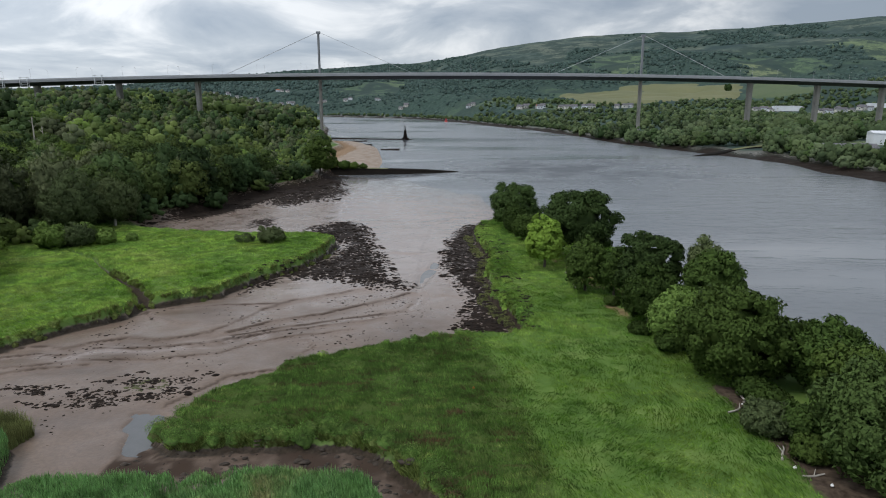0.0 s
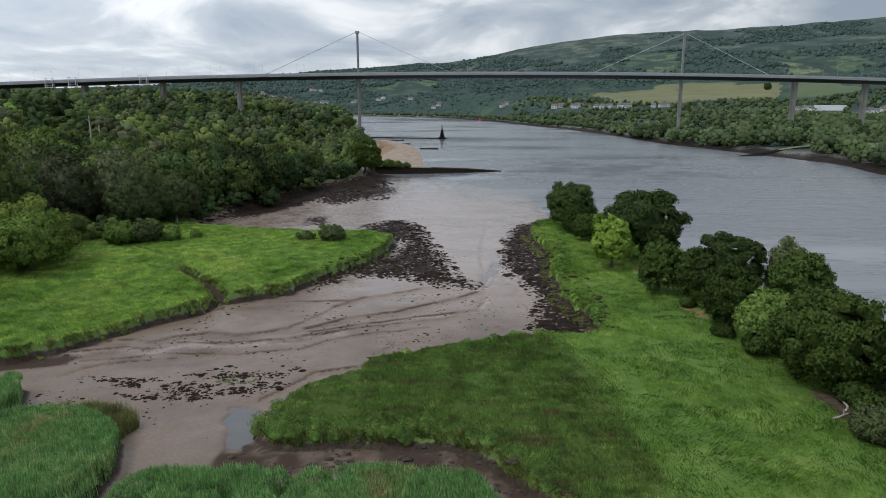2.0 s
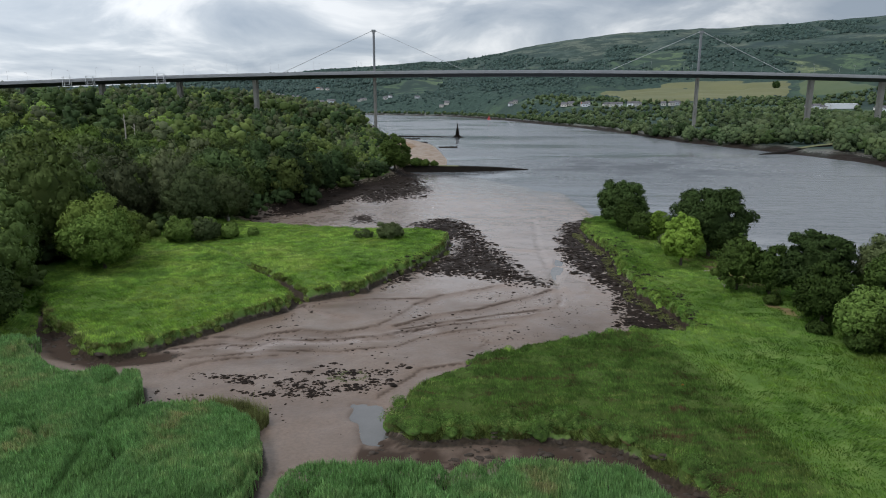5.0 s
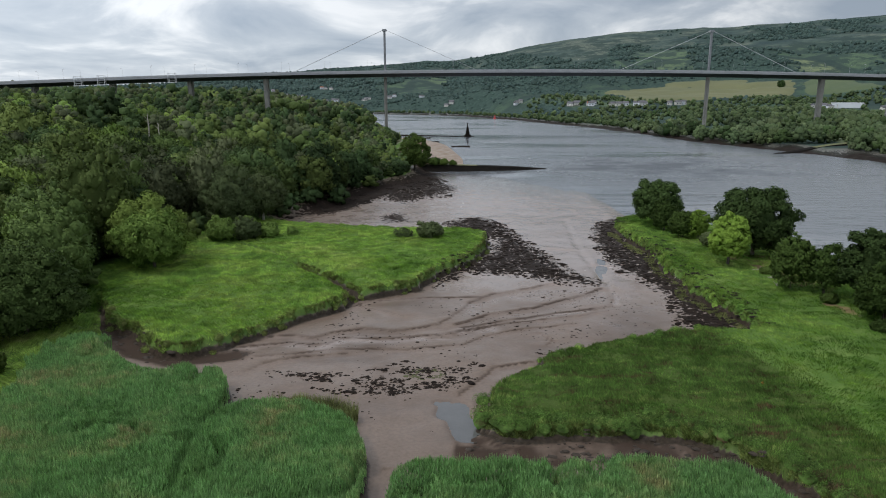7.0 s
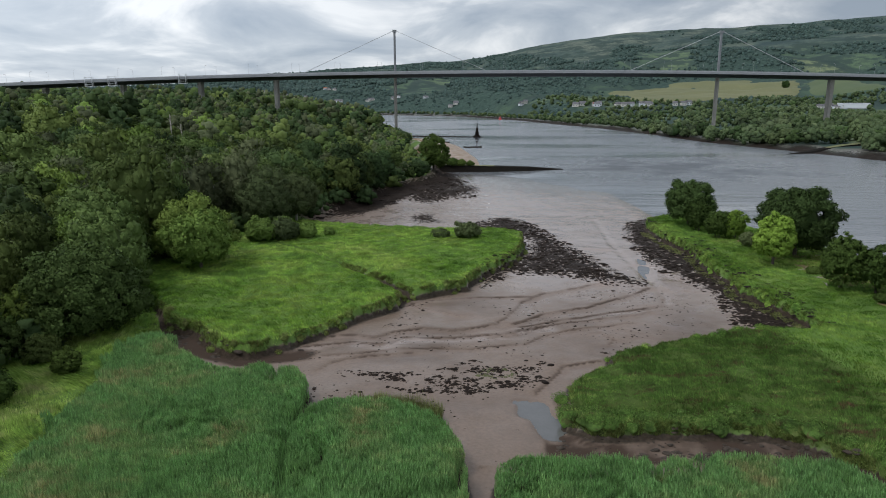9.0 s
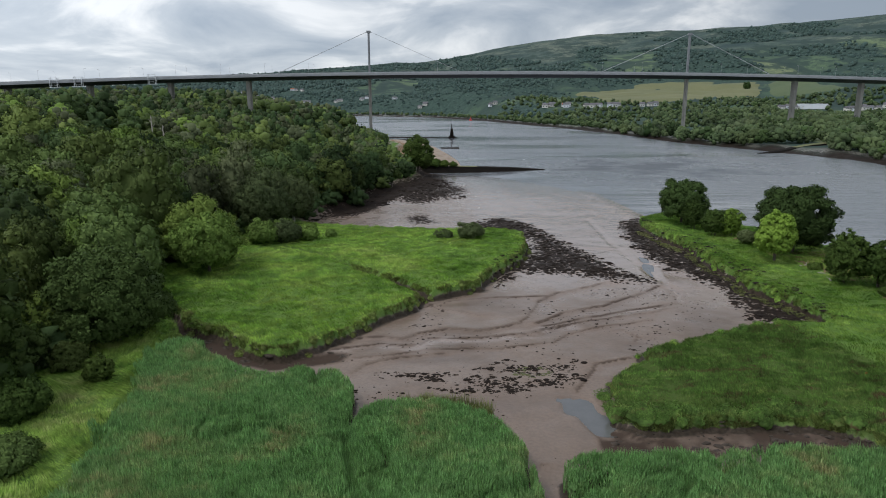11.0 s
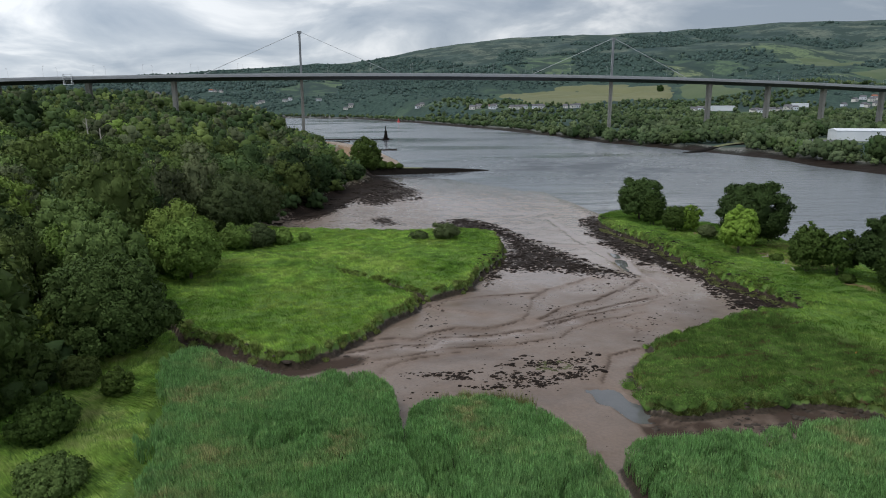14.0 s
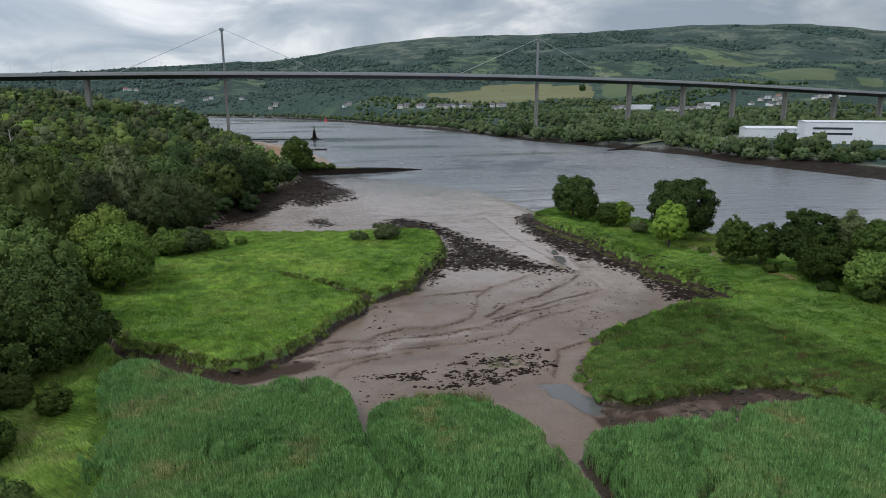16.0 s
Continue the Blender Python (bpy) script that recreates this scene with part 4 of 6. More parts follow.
def build_bridge():
    root = tagged(new("road_bridge"), "long slender grey cable-stayed road bridge over the river", "bridge")
    xs = np.arange(-640, 921, 20)
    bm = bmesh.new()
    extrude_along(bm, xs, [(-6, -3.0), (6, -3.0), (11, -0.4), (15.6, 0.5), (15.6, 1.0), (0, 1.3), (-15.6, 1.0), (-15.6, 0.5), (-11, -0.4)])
    part("girder", bm, GIRDER, root, "grey steel box girder, coloured dark for the shade under the deck")
    for side in (-15.8, 15.8):
        bm = bmesh.new()
        extrude_along(bm, xs, [(side - 0.2, -0.5), (side + 0.2, -0.5), (side + 0.2, 1.3), (side - 0.2, 1.3)])
        part("fascia", bm, FASCIA, root, "pale grey deck edge")
    for side in (-15.4, 15.4):
        bm = bmesh.new()
        extrude_along(bm, xs, [(side - 0.1, 1.0), (side + 0.1, 1.0), (side + 0.1, 2.3), (side - 0.1, 2.3)])
        part("parapet", bm, PARAPET, root, "pale metal parapet")
    for x in (-112, 188):
        bm = bmesh.new()
        c = Vector((x, deck_y(x), 0))
        r = box(bm, -0.85, -1.5, deck_mid(x), 0.85, 1.5, deck_mid(x) + 38.3, Matrix.Translation(c))
        bmesh.ops.bevel(bm, geom=[e for e in bm.edges if abs(e.verts[0].co.z - e.verts[1].co.z) > 1], offset=0.35, segments=2, affect="EDGES")
        pylon = part("pylon", bm, PYLON, root, "slim pale grey steel pylon")
        bm = bmesh.new()
        top = deck_mid(x) + 38.3
        box(bm, x - 1.7, deck_y(x) - 1.8, top - 1.4, x + 1.7, deck_y(x) + 1.8, top + 0.5)
        part("saddle", bm, PYLON, pylon)
        for s in (-1, 1):
            for off in (-0.7, 0.7):
                bm = bmesh.new()
                e = x + s * 87
                tube(bm, (x + s * 1.5, deck_y(x) + off, top - 0.4), (e, deck_y(e) + off, deck_mid(e) + 1.0), 0.12, 0.12, 6)
                part("stay_cable", bm, CABLE, root, "pale twisted steel stay cable")
    for x in (-565, -496, -426, -357, -288, -220, -112, 188, 297, 366, 434, 509, 585, 660, 735, 810):
        tower = x in (-112, 188)
        y, g = deck_y(x), min(ground_z(x, deck_y(x)), 30)
        t = deck_mid(x) - 3.0
        if t - g < 3:
            continue
        bm = bmesh.new()
        w, d = (1.15, 2.7) if tower else (1.5, 3.2)
        r = box(bm, -w, -d, g - 4, w, d, t, Matrix.Translation((x, y, 0)))
        for v in r:
            if v.co.z > t - 1:
                v.co.x = x + (v.co.x - x) * (1.0 if tower else 1.3)
        bmesh.ops.bevel(bm, geom=[e for e in bm.edges if abs(e.verts[0].co.z - e.verts[1].co.z) > 1], offset=0.5, segments=2, affect="EDGES")
        part("pier", bm, CONCRETE, root, "weathered concrete pier")
        bm = bmesh.new()
        box(bm, x - w * 1.5, y - d * 1.1, t, x + w * 1.5, y + d * 1.1, t + 0.7)
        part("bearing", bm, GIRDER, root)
    for k, x in enumerate(range(-620, 900, 38)):
        for side in (-13, 13):
            bm = bmesh.new()
            y, z = deck_y(x) + side, deck_mid(x) + 1.1
            tube(bm, (x, y, z), (x, y, z + 9.5), 0.07, 0.04, 6)
            tube(bm, (x, y, z + 9.4), (x, y - math.copysign(2.2, side), z + 9.9), 0.07, 0.06, 5)
            box(bm, x - 0.2, y - math.copysign(2.4, side) - 0.5, z + 9.8, x + 0.2, y - math.copysign(2.4, side) + 0.5, z + 10.0)
            part("lamp_post", bm, PARAPET, root)
    return root


build_bridge()


def build_gantry(x):
    """A maintenance gantry hung round the deck edge."""
    root = tagged(new("access_gantry"), "pale metal maintenance gantry hung round the bridge deck", "gantry", "gantries on the bridge")
    root.matrix_basis = Matrix.LocRotScale((x, deck_y(x), deck_mid(x)), None, (1.0, 1.0, 0.9))
    for dx in (-3.2, 3.2):
        bm = bmesh.new()
        for y in (-17, -14.5):
            box(bm, dx - 0.16, y - 0.15, -4.5, dx + 0.16, y + 0.15, 4.2)
        for z in (-4.4, -1.5, 1.6, 4.0):
            box(bm, dx - 0.2, -17, z - 0.15, dx + 0.2, -14.5, z + 0.15)
        part("frame", bm, GANTRY_PAINT, root)
    bm = bmesh.new()
    box(bm, -3.6, -17.4, -4.9, 3.6, -13.8, -4.5)
    box(bm, -3.6, -17.4, -2.6, 3.6, -17.3, -2.4)
    part("platform", bm, GANTRY_PAINT, root)
    for z in (4.2, 1.6):
        bm = bmesh.new()
        box(bm, -3.4, -17.2, z - 0.15, 3.4, -16.9, z + 0.15)
        part("beam", bm, GANTRY_PAINT, root)


for gx in (-378, -358, -297):
    build_gantry(gx)


# ---- trees ----
def on_ball(n, rng, up=0.0):
    """Random directions, drawn upwards by up."""
    d = rng.normal(size=(n, 3)) + np.array([0, 0, up])
    return d / (np.linalg.norm(d, axis=1)[:, None] + 1e-9)


def crown_puffs(rng, height, radius, low, lobes, count, share, loose=0.0):
    """Leafy puffs set close over a lobed dome. Rows: centre, radius, way out."""
    i = np.arange(count) + 0.5
    up = 1 - 1.82 * i / count
    turn = i * 2.39996 + rng.uniform(0, 6.28)
    d = np.stack([np.sqrt(1 - up ** 2) * np.cos(turn), np.sqrt(1 - up ** 2) * np.sin(turn), up], 1) + rng.normal(scale=0.07, size=(count, 3))
    d /= np.linalg.norm(d, axis=1)[:, None]
    lobes = max(7, lobes)
    knob = on_ball(lobes, rng, 0.3)
    lift = rng.uniform(0.5, 1.3, lobes)
    near = (np.exp(-((1 - d @ knob.T) / 0.055)) * lift).max(1)
    far = 0.69 - 0.15 * loose + (0.29 + 0.2 * loose) * near + rng.normal(scale=0.05, size=count)
    half = np.where(d[:, 2] > 0, 0.58, 0.42) * (height - low)
    p = d * far[:, None] * np.stack([np.full(count, radius), np.full(count, radius), half], 1)
    p[:, 2] += low + 0.42 * (height - low)
    size = radius * share * rng.uniform(0.55, 1.45, count)
    p[:, 2] = np.maximum(p[:, 2], low + 0.3 * size)
    return np.column_stack([p, size, d])


def crown_core(height, radius, low, rng, shrink=0.60):
    """The dim mass of boughs and leaves inside a crown."""
    h = height - low
    return ball_shell(np.array([(0, 0, low + 0.45 * h, radius * shrink, 0, 0, 0.0)]), rng, 1.0, 9, 3, 0.5 * h / radius)


def leaf_shell(puffs, count, size, rng, droop=0.0):
    """Small leaf sprays over the outer faces of the puffs."""
    w = puffs[:, 3] ** 2
    pick = puffs[rng.choice(len(puffs), count, p=w / w.sum())]
    d = on_ball(count, rng) + 0.75 * pick[:, 4:7] + np.array([0, 0, 0.35 - 0.5 * droop])
    d /= np.linalg.norm(d, axis=1)[:, None]
    p = pick[:, :3] + d * pick[:, 3:4] * rng.uniform(0.70, 1.40, count)[:, None] * np.array([1, 1, 0.85 + 0.7 * droop])
    nor = d + rng.normal(scale=0.5, size=(count, 3))
    nor /= np.linalg.norm(nor, axis=1)[:, None]
    t = np.cross(nor, rng.normal(size=(count, 3)))
    t[:, 2] -= droop
    t /= np.linalg.norm(t, axis=1)[:, None]
    b = np.cross(nor, t)
    s = size * rng.uniform(0.6, 1.4, count)[:, None]
    wd = s * rng.uniform(0.45, 0.8, count)[:, None] * (1 - 0.4 * droop)
    V = np.stack([p + t * s, p - t * s * 0.6 + b * wd, p - t * s * 0.6 - b * wd], 1).reshape(-1, 3)
    soft = 0.60 * d + 0.60 * pick[:, 4:7] + rng.normal(scale=0.42, size=(count, 3)) + np.array([0, 0, 0.12])
    soft /= np.linalg.norm(soft, axis=1)[:, None]
    return V, np.arange(count * 3).reshape(-1, 3), np.repeat(soft, 3, 0)


def ball_shell(puffs, rng, shrink=0.86, seg=6, rings=3, flat=0.82):
    """The leafy inside of each puff: a lumpy closed ball."""
    n = len(puffs)
    u, v = np.meshgrid(np.arange(seg) / seg * 2 * np.pi, np.linspace(-0.45 * rings + 0.35, 0.45 * rings - 0.35, rings))
    ring = np.stack([np.cos(u) * np.cos(v), np.sin(u) * np.cos(v), np.sin(v)], -1).reshape(-1, 3)
    d = np.concatenate([ring, [[0, 0, -1.0], [0, 0, 1.0]]])
    k = len(d)
    r = puffs[:, 3][:, None] * shrink * rng.uniform(0.80, 1.16, (n, k))
    V = puffs[:, None, :3] + d[None] * r[..., None] * np.array([1, 1, flat])
    F = []
    for q in range(rings - 1):
        for s in range(seg):
            a, b = q * seg + s, q * seg + (s + 1) % seg
            F += [(a, b, b + seg), (a, b + seg, a + seg)]
    top = (rings - 1) * seg
    for s in range(seg):
        F += [(k - 2, (s + 1) % seg, s), (k - 1, top + s, top + (s + 1) % seg)]
    F = (np.array(F)[None] + (np.arange(n) * k)[:, None, None]).reshape(-1, 3)
    N = d[None] + 0.8 * puffs[:, None, 4:7]
    N = N / np.linalg.norm(N, axis=2)[..., None]
    return V.reshape(-1, 3), F, np.broadcast_to(N, V.shape).reshape(-1, 3)


def join(*meshes):
    V, F, N, base = [], [], [], 0
    for v, f, nor in meshes:
        V.append(v)
        F.append(f + base)
        N.append(nor)
        base += len(v)
    return np.concatenate(V), np.concatenate(F), np.concatenate(N)


def trunk_mesh(rng, height, radius, low, lobes, stems=1):
    bm = bmesh.new()
    for s in range(stems):
        a = s * 2.1 + rng.uniform(0, 1)
        foot = Vector((0.5 * (stems > 1) * math.cos(a), 0.5 * (stems > 1) * math.sin(a), -0.6))
        lean = Vector((rng.uniform(-0.5, 0.5) + (stems > 1) * math.cos(a), rng.uniform(-0.5, 0.5) + (stems > 1) * math.sin(a), height * 0.62))
        thick = height * 0.024 / stems ** 0.5
        mid = foot.lerp(lean, 0.5) + Vector((rng.uniform(-0.2, 0.2), rng.uniform(-0.2, 0.2), 0))
        tube(bm, foot, mid, thick * 1.25, thick * 0.85, 8)
        tube(bm, mid, lean, thick * 0.85, thick * 0.35, 7)
        for lo in lobes[1:7]:
            start = foot.lerp(lean, rng.uniform(0.35, 0.75))
            tube(bm, start, Vector(lo[:3]), thick * 0.38, thick * 0.10, 5)
    return bm


def build_tree(name, seed, height, radius, low, lobes, leaves, size, leaf, bark, label, stems=1, droop=0.0, group="", core=True, puffs=150, share=0.15):
    """A tree or bush: a tapered trunk with limbs, and a crown of leafy puffs."""
    rng = np.random.default_rng(seed)
    root = tagged(new(name), label, "tree" if name.endswith("tree") else "bush", group)
    ball = crown_puffs(rng, height, radius, low, lobes, puffs if core else 40, share, 0.8 * droop)
    ends = ball[rng.permutation(len(ball))[:8], :3] * np.array([0.7, 0.7, 0.9])
    part("trunk", trunk_mesh(rng, height, radius, low, ends, stems), bark, root)
    shells = [leaf_shell(ball, leaves, size, rng, droop)]
    if core:
        shells += [ball_shell(ball, rng, 0.86, 5, 2), crown_core(height, radius, low, rng)]
    part("crown", quick_mesh("crown", *join(*shells)), leaf, root)
    return root


def put(ob, x, y, turn=0.0, scale=1.0, sink=0.1, z=None):
    ob.matrix_basis = Matrix.LocRotScale((x, y, (ground_z(x, y) if z is None else z) - sink), Euler((0, 0, turn)), (scale,) * 3)
    return ob


# trees on the grassy spit
SPIT = "trees on the grassy spit"
put(build_tree("oak_tree", 1, 12.0, 6.3, 0.8, 24, 12500, 0.27, LEAF_DARK, BARK, "round dense dark green oak at the spit's tip", group=SPIT), 18.9, 170.5)
put(build_tree("hawthorn_bush", 2, 8.0, 3.4, 0.3, 12, 5200, 0.23, LEAF_OAK, BARK, "mid-green hawthorn beside the oak at the spit's tip", 3, group=SPIT), 18.0, 159.5)
put(build_tree("willow_bush", 3, 6.6, 3.4, 0.2, 11, 4300, 0.23, LEAF_OAK, BARK, "mid-green willow bush on the spit", 3, group=SPIT), 19.2, 150.0)
put(build_tree("willow_bush", 4, 7.2, 3.0, 0.2, 10, 4000, 0.23, LEAF_LIME, BARK, "bright lime green willow bush on the spit", 3, group=SPIT), 22.4, 149.0)
put(build_tree("gorse_bush", 50, 3.2, 2.2, 0.0, 7, 2200, 0.18, LEAF_BIRCH, BARK, "low dull green bush between the trees", 3, group=SPIT), 22.0, 139.0)
put(build_tree("oak_tree", 5, 13.8, 7.1, 1.0, 30, 20000, 0.27, LEAF_DARK, BARK, "large round dense oak, tallest on the spit", group=SPIT), 27.6, 130.0)
put(build_tree("sycamore_tree", 6, 10.2, 4.0, 1.2, 18, 8200, 0.25, LEAF_LIME, BARK, "light lime green sycamore before the large oak", group=SPIT), 19.6, 121.8)
put(build_tree("ash_tree", 7, 9.8, 3.8, 0.9, 12, 5600, 0.23, LEAF_OAK, BARK, "small open ash tree with a low crown", group=SPIT), 24.2, 106.5)
put(build_tree("ash_tree", 8, 8.6, 3.6, 1.4, 10, 4400, 0.23, LEAF_OAK, BARK, "mid-green ash tree with gaps under its crown", group=SPIT), 28.4, 103.5)
put(build_tree("oak_tree", 9, 12.4, 5.0, 1.8, 20, 12000, 0.25, LEAF_DARK, BARK, "tall dark green oak with an uneven crown", group=SPIT), 31.6, 96.0)
put(build_tree("oak_tree", 10, 9.0, 4.2, 0.6, 15, 8600, 0.24, LEAF_OAK, BARK, "dark green oak with low boughs over the grass", group=SPIT), 29.8, 90.0)
put(build_tree("birch_tree", 11, 13.2, 3.4, 2.0, 15, 6800, 0.20, LEAF_BIRCH, PALE_BARK, "grey-green birch with thin drooping twigs by the water", droop=0.5, group=SPIT), 39.0, 94.0)
put(build_tree("oak_tree", 12, 11.4, 4.6, 1.6, 17, 9800, 0.25, LEAF_MID, BARK, "mid-green oak close to the river edge", group=SPIT), 37.8, 87.0)
put(build_tree("willow_tree", 13, 8.0, 4.2, 0.6, 14, 7600, 0.22, LEAF_PALE, BARK, "light green willow between the dark oaks", group=SPIT), 31.2, 81.5)
put(build_tree("oak_tree", 14, 10.2, 6.6, 0.3, 26, 18500, 0.24, LEAF_MID, BARK, "broad dense oak whose leaves reach the grass", group=SPIT), 34.2, 71.5)
put(build_tree("oak_tree", 15, 8.2, 4.4, 0.4, 15, 8600, 0.23, LEAF_OAK, BARK, "mid-green oak at the river side", group=SPIT), 42.4, 68.0)
put(build_tree("oak_tree", 16, 9.8, 6.6, 0.3, 24, 17000, 0.23, LEAF_DARK, BARK, "dark broad oak beside the meadow's edge", group=SPIT), 38.4, 50.5)
put(build_tree("oak_tree", 51, 8.4, 4.0, 0.4, 14, 7600, 0.23, LEAF_MID, BARK, "mid-green oak leaning to the river", group=SPIT), 41.0, 59.5)
put(build_tree("bramble_bush", 17, 3.2, 2.6, 0.0, 9, 4000, 0.17, LEAF_BIRCH, BARK, "dull green bramble bush at the meadow's edge", 3, group=SPIT), 31.4, 58.0)
put(build_tree("bramble_bush", 18, 2.6, 2.2, 0.0, 8, 3200, 0.17, LEAF_OAK, BARK, "low bramble under the oaks", 3, group=SPIT), 29.4, 79.0)
for k, (bx, by, h, r) in enumerate(((33.6, 61.5, 3.0, 2.6), (34.4, 57.0, 3.4, 2.6), (34.0, 66.0, 2.6, 2.2), (33.2, 53.0, 2.4, 1.9), (27.4, 86.0, 1.8, 1.7), (26.8, 99.0, 1.5, 1.4), (24.6, 116.0, 1.4, 1.4), (23.6, 143.0, 2.2, 1.8))):
    put(build_tree("bramble_bush", 70 + k, h, r, 0.0, 8, 2800, 0.18, LEAF_MID if k % 2 else LEAF_OAK, BARK, "tangled bramble scrub under the spit's trees", 3, group=SPIT), bx, by)
# the island's shrubs and the wood's edge
EDGE = "trees along the wood's edge"
put(build_tree("willow_bush", 19, 3.8, 3.3, 0.1, 7, 2600, 0.22, LEAF_BIRCH, BARK, "grey-green willow bush on the marsh island", 4, puffs=80, share=0.15), -39.5, 146.0)
put(build_tree("willow_bush", 20, 2.2, 2.4, 0.0, 7, 1200, 0.19, LEAF_BIRCH, BARK, "low sparse willow scrub on the marsh island", 4, core=False), -45.5, 147.0)
for k, (bx, by, s) in enumerate(((-77.0, 145.5, 0.72), (-72.5, 148.5, 0.42), (-81.5, 142.5, 1.1), (-86.5, 141, 1.25), (-83.0, 147.5, 1.0))):
    put(build_tree("willow_bush", 21 + k, 4.6 * s, 3.2 * s, 0.0, 8, 3600, 0.24, LEAF_BIRCH if k == 2 else LEAF_PALE, BARK, "grey-green willow scrub where the wood meets the marsh", 4, group=EDGE, puffs=80, share=0.17), bx, by)
put(build_tree("oak_tree", 30, 12.0, 7.4, 0.2, 28, 21000, 0.24, LEAF_DARK, BARK, "dark heavy oak overhanging the reeds", group=EDGE), -91.0, 80.5)
put(build_tree("sycamore_tree", 31, 12.6, 7.4, 0.6, 24, 16000, 0.26, WOOD_LIME, BARK, "fresh bright green sycamore at the wood's edge", group=EDGE), -94.0, 121.5)
put(build_tree("sycamore_tree", 32, 11.0, 6.2, 0.8, 18, 11000, 0.25, WOOD_LIME, BARK, "fresh green sycamore leaning over the marsh", group=EDGE), -90.0, 115.5)
put(build_tree("birch_tree", 33, 14.6, 6.4, 0.8, 22, 12500, 0.24, LEAF_BIRCH, PALE_BARK, "tall grey-green birch with drooping twigs", droop=0.6, group=EDGE), -90.0, 156.0)
put(build_tree("birch_tree", 34, 13.8, 5.8, 0.8, 20, 11000, 0.24, LEAF_BIRCH, PALE_BARK, "grey-green birch with drooping twigs", droop=0.6, group=EDGE), -85.5, 167.0)
put(build_tree("birch_tree", 52, 14.0, 5.4, 0.8, 20, 11000, 0.24, LEAF_BIRCH, PALE_BARK, "grey-green birch with drooping twigs", droop=0.6, group=EDGE), -96.5, 163.0)
put(build_tree("oak_tree", 35, 16.8, 7.4, 0.2, 26, 13000, 0.34, LEAF_OAK, BARK, "dark dense round oak above the stone jetty", group=EDGE), -57.5, 305.0)
put(build_tree("oak_tree", 36, 19.0, 8.5, 0.5, 12, 1400, 0.9, LEAF_DARK, BARK, "lone round dark oak standing in the hay field"), 633, 1487)
for k, (bx, by, h, r) in enumerate(((-56, 329, 5.2, 4.0), (-50, 329.5, 4.2, 3.6), (-45, 330, 3.4, 3.0), (-40.5, 330.5, 2.4, 2.2))):
    put(build_tree("gorse_bush", 37 + k, h, r, 0.0, 8, 1300, 0.3, LEAF_OAK, BARK, "low green gorse bush on the jetty's root", 3), bx, by, z=2.9)
for k, (bx, by, h, r, lf) in enumerate(((-86.0, 67, 3.3, 1.7, LEAF_OAK), (-91.2, 70.5, 3.6, 2.4, WOOD_MID), (-89.4, 58.2, 4.2, 3.2, LEAF_OAK), (-84.8, 48.6, 2.8, 3.0, WOOD_MID),
                                        (-96.5, 64, 4.5, 3.4, LEAF_OAK), (-94.0, 50, 4.0, 3.0, LEAF_BIRCH), (-98, 72, 5.5, 3.6, LEAF_OAK), (-92, 44, 3.4, 2.8, LEAF_OAK))):
    put(build_tree("hawthorn_bush", 40 + k, h, r, 0.0, 11, 7500, 0.125, lf, BARK, "rough hawthorn bush in tall grass by the reeds", 3, group="bushes in the rough grass"), bx, by)


# the wood on the shore
def wood_places(poly, gap, seed, keep):
    """A loose scatter over part of the plan, about gap metres apart."""
    rng = np.random.default_rng(seed)
    p = np.array(poly)
    xs, ys = np.meshgrid(np.arange(p[:, 0].min(), p[:, 0].max(), gap), np.arange(p[:, 1].min(), p[:, 1].max(), gap))
    xs = xs.ravel() + rng.uniform(-0.42, 0.42, xs.size) * gap
    ys = ys.ravel() + rng.uniform(-0.42, 0.42, ys.size) * gap
    k = (inside_depth(poly, xs, ys) > 0) & keep(xs, ys)
    return xs[k], ys[k], rng


WOOD_SPEC = [("oak_tree", WOOD_MID, 12.5, 5.3, 0.0, "mid-green broadleaf tree in the shore wood"), ("oak_tree", WOOD_DARK, 13.5, 5.4, 0.0, "dark green dense tree in the shore wood"),
             ("birch_tree", WOOD_PALE, 13.5, 4.4, 0.5, "grey-green drooping birch in the shore wood"), ("oak_tree", WOOD_MID, 11.0, 5.0, 0.0, "mid-green rounded tree in the shore wood"),
             ("ash_tree", WOOD_LIME, 10.5, 4.8, 0.0, "fresh light green tree in the shore wood"), ("willow_tree", WOOD_PALE, 9.0, 4.8, 0.2, "pale green willow in the shore wood"),
             ("oak_tree", WOOD_DARK, 10.5, 5.2, 0.0, "dark green rounded tree in the shore wood")]


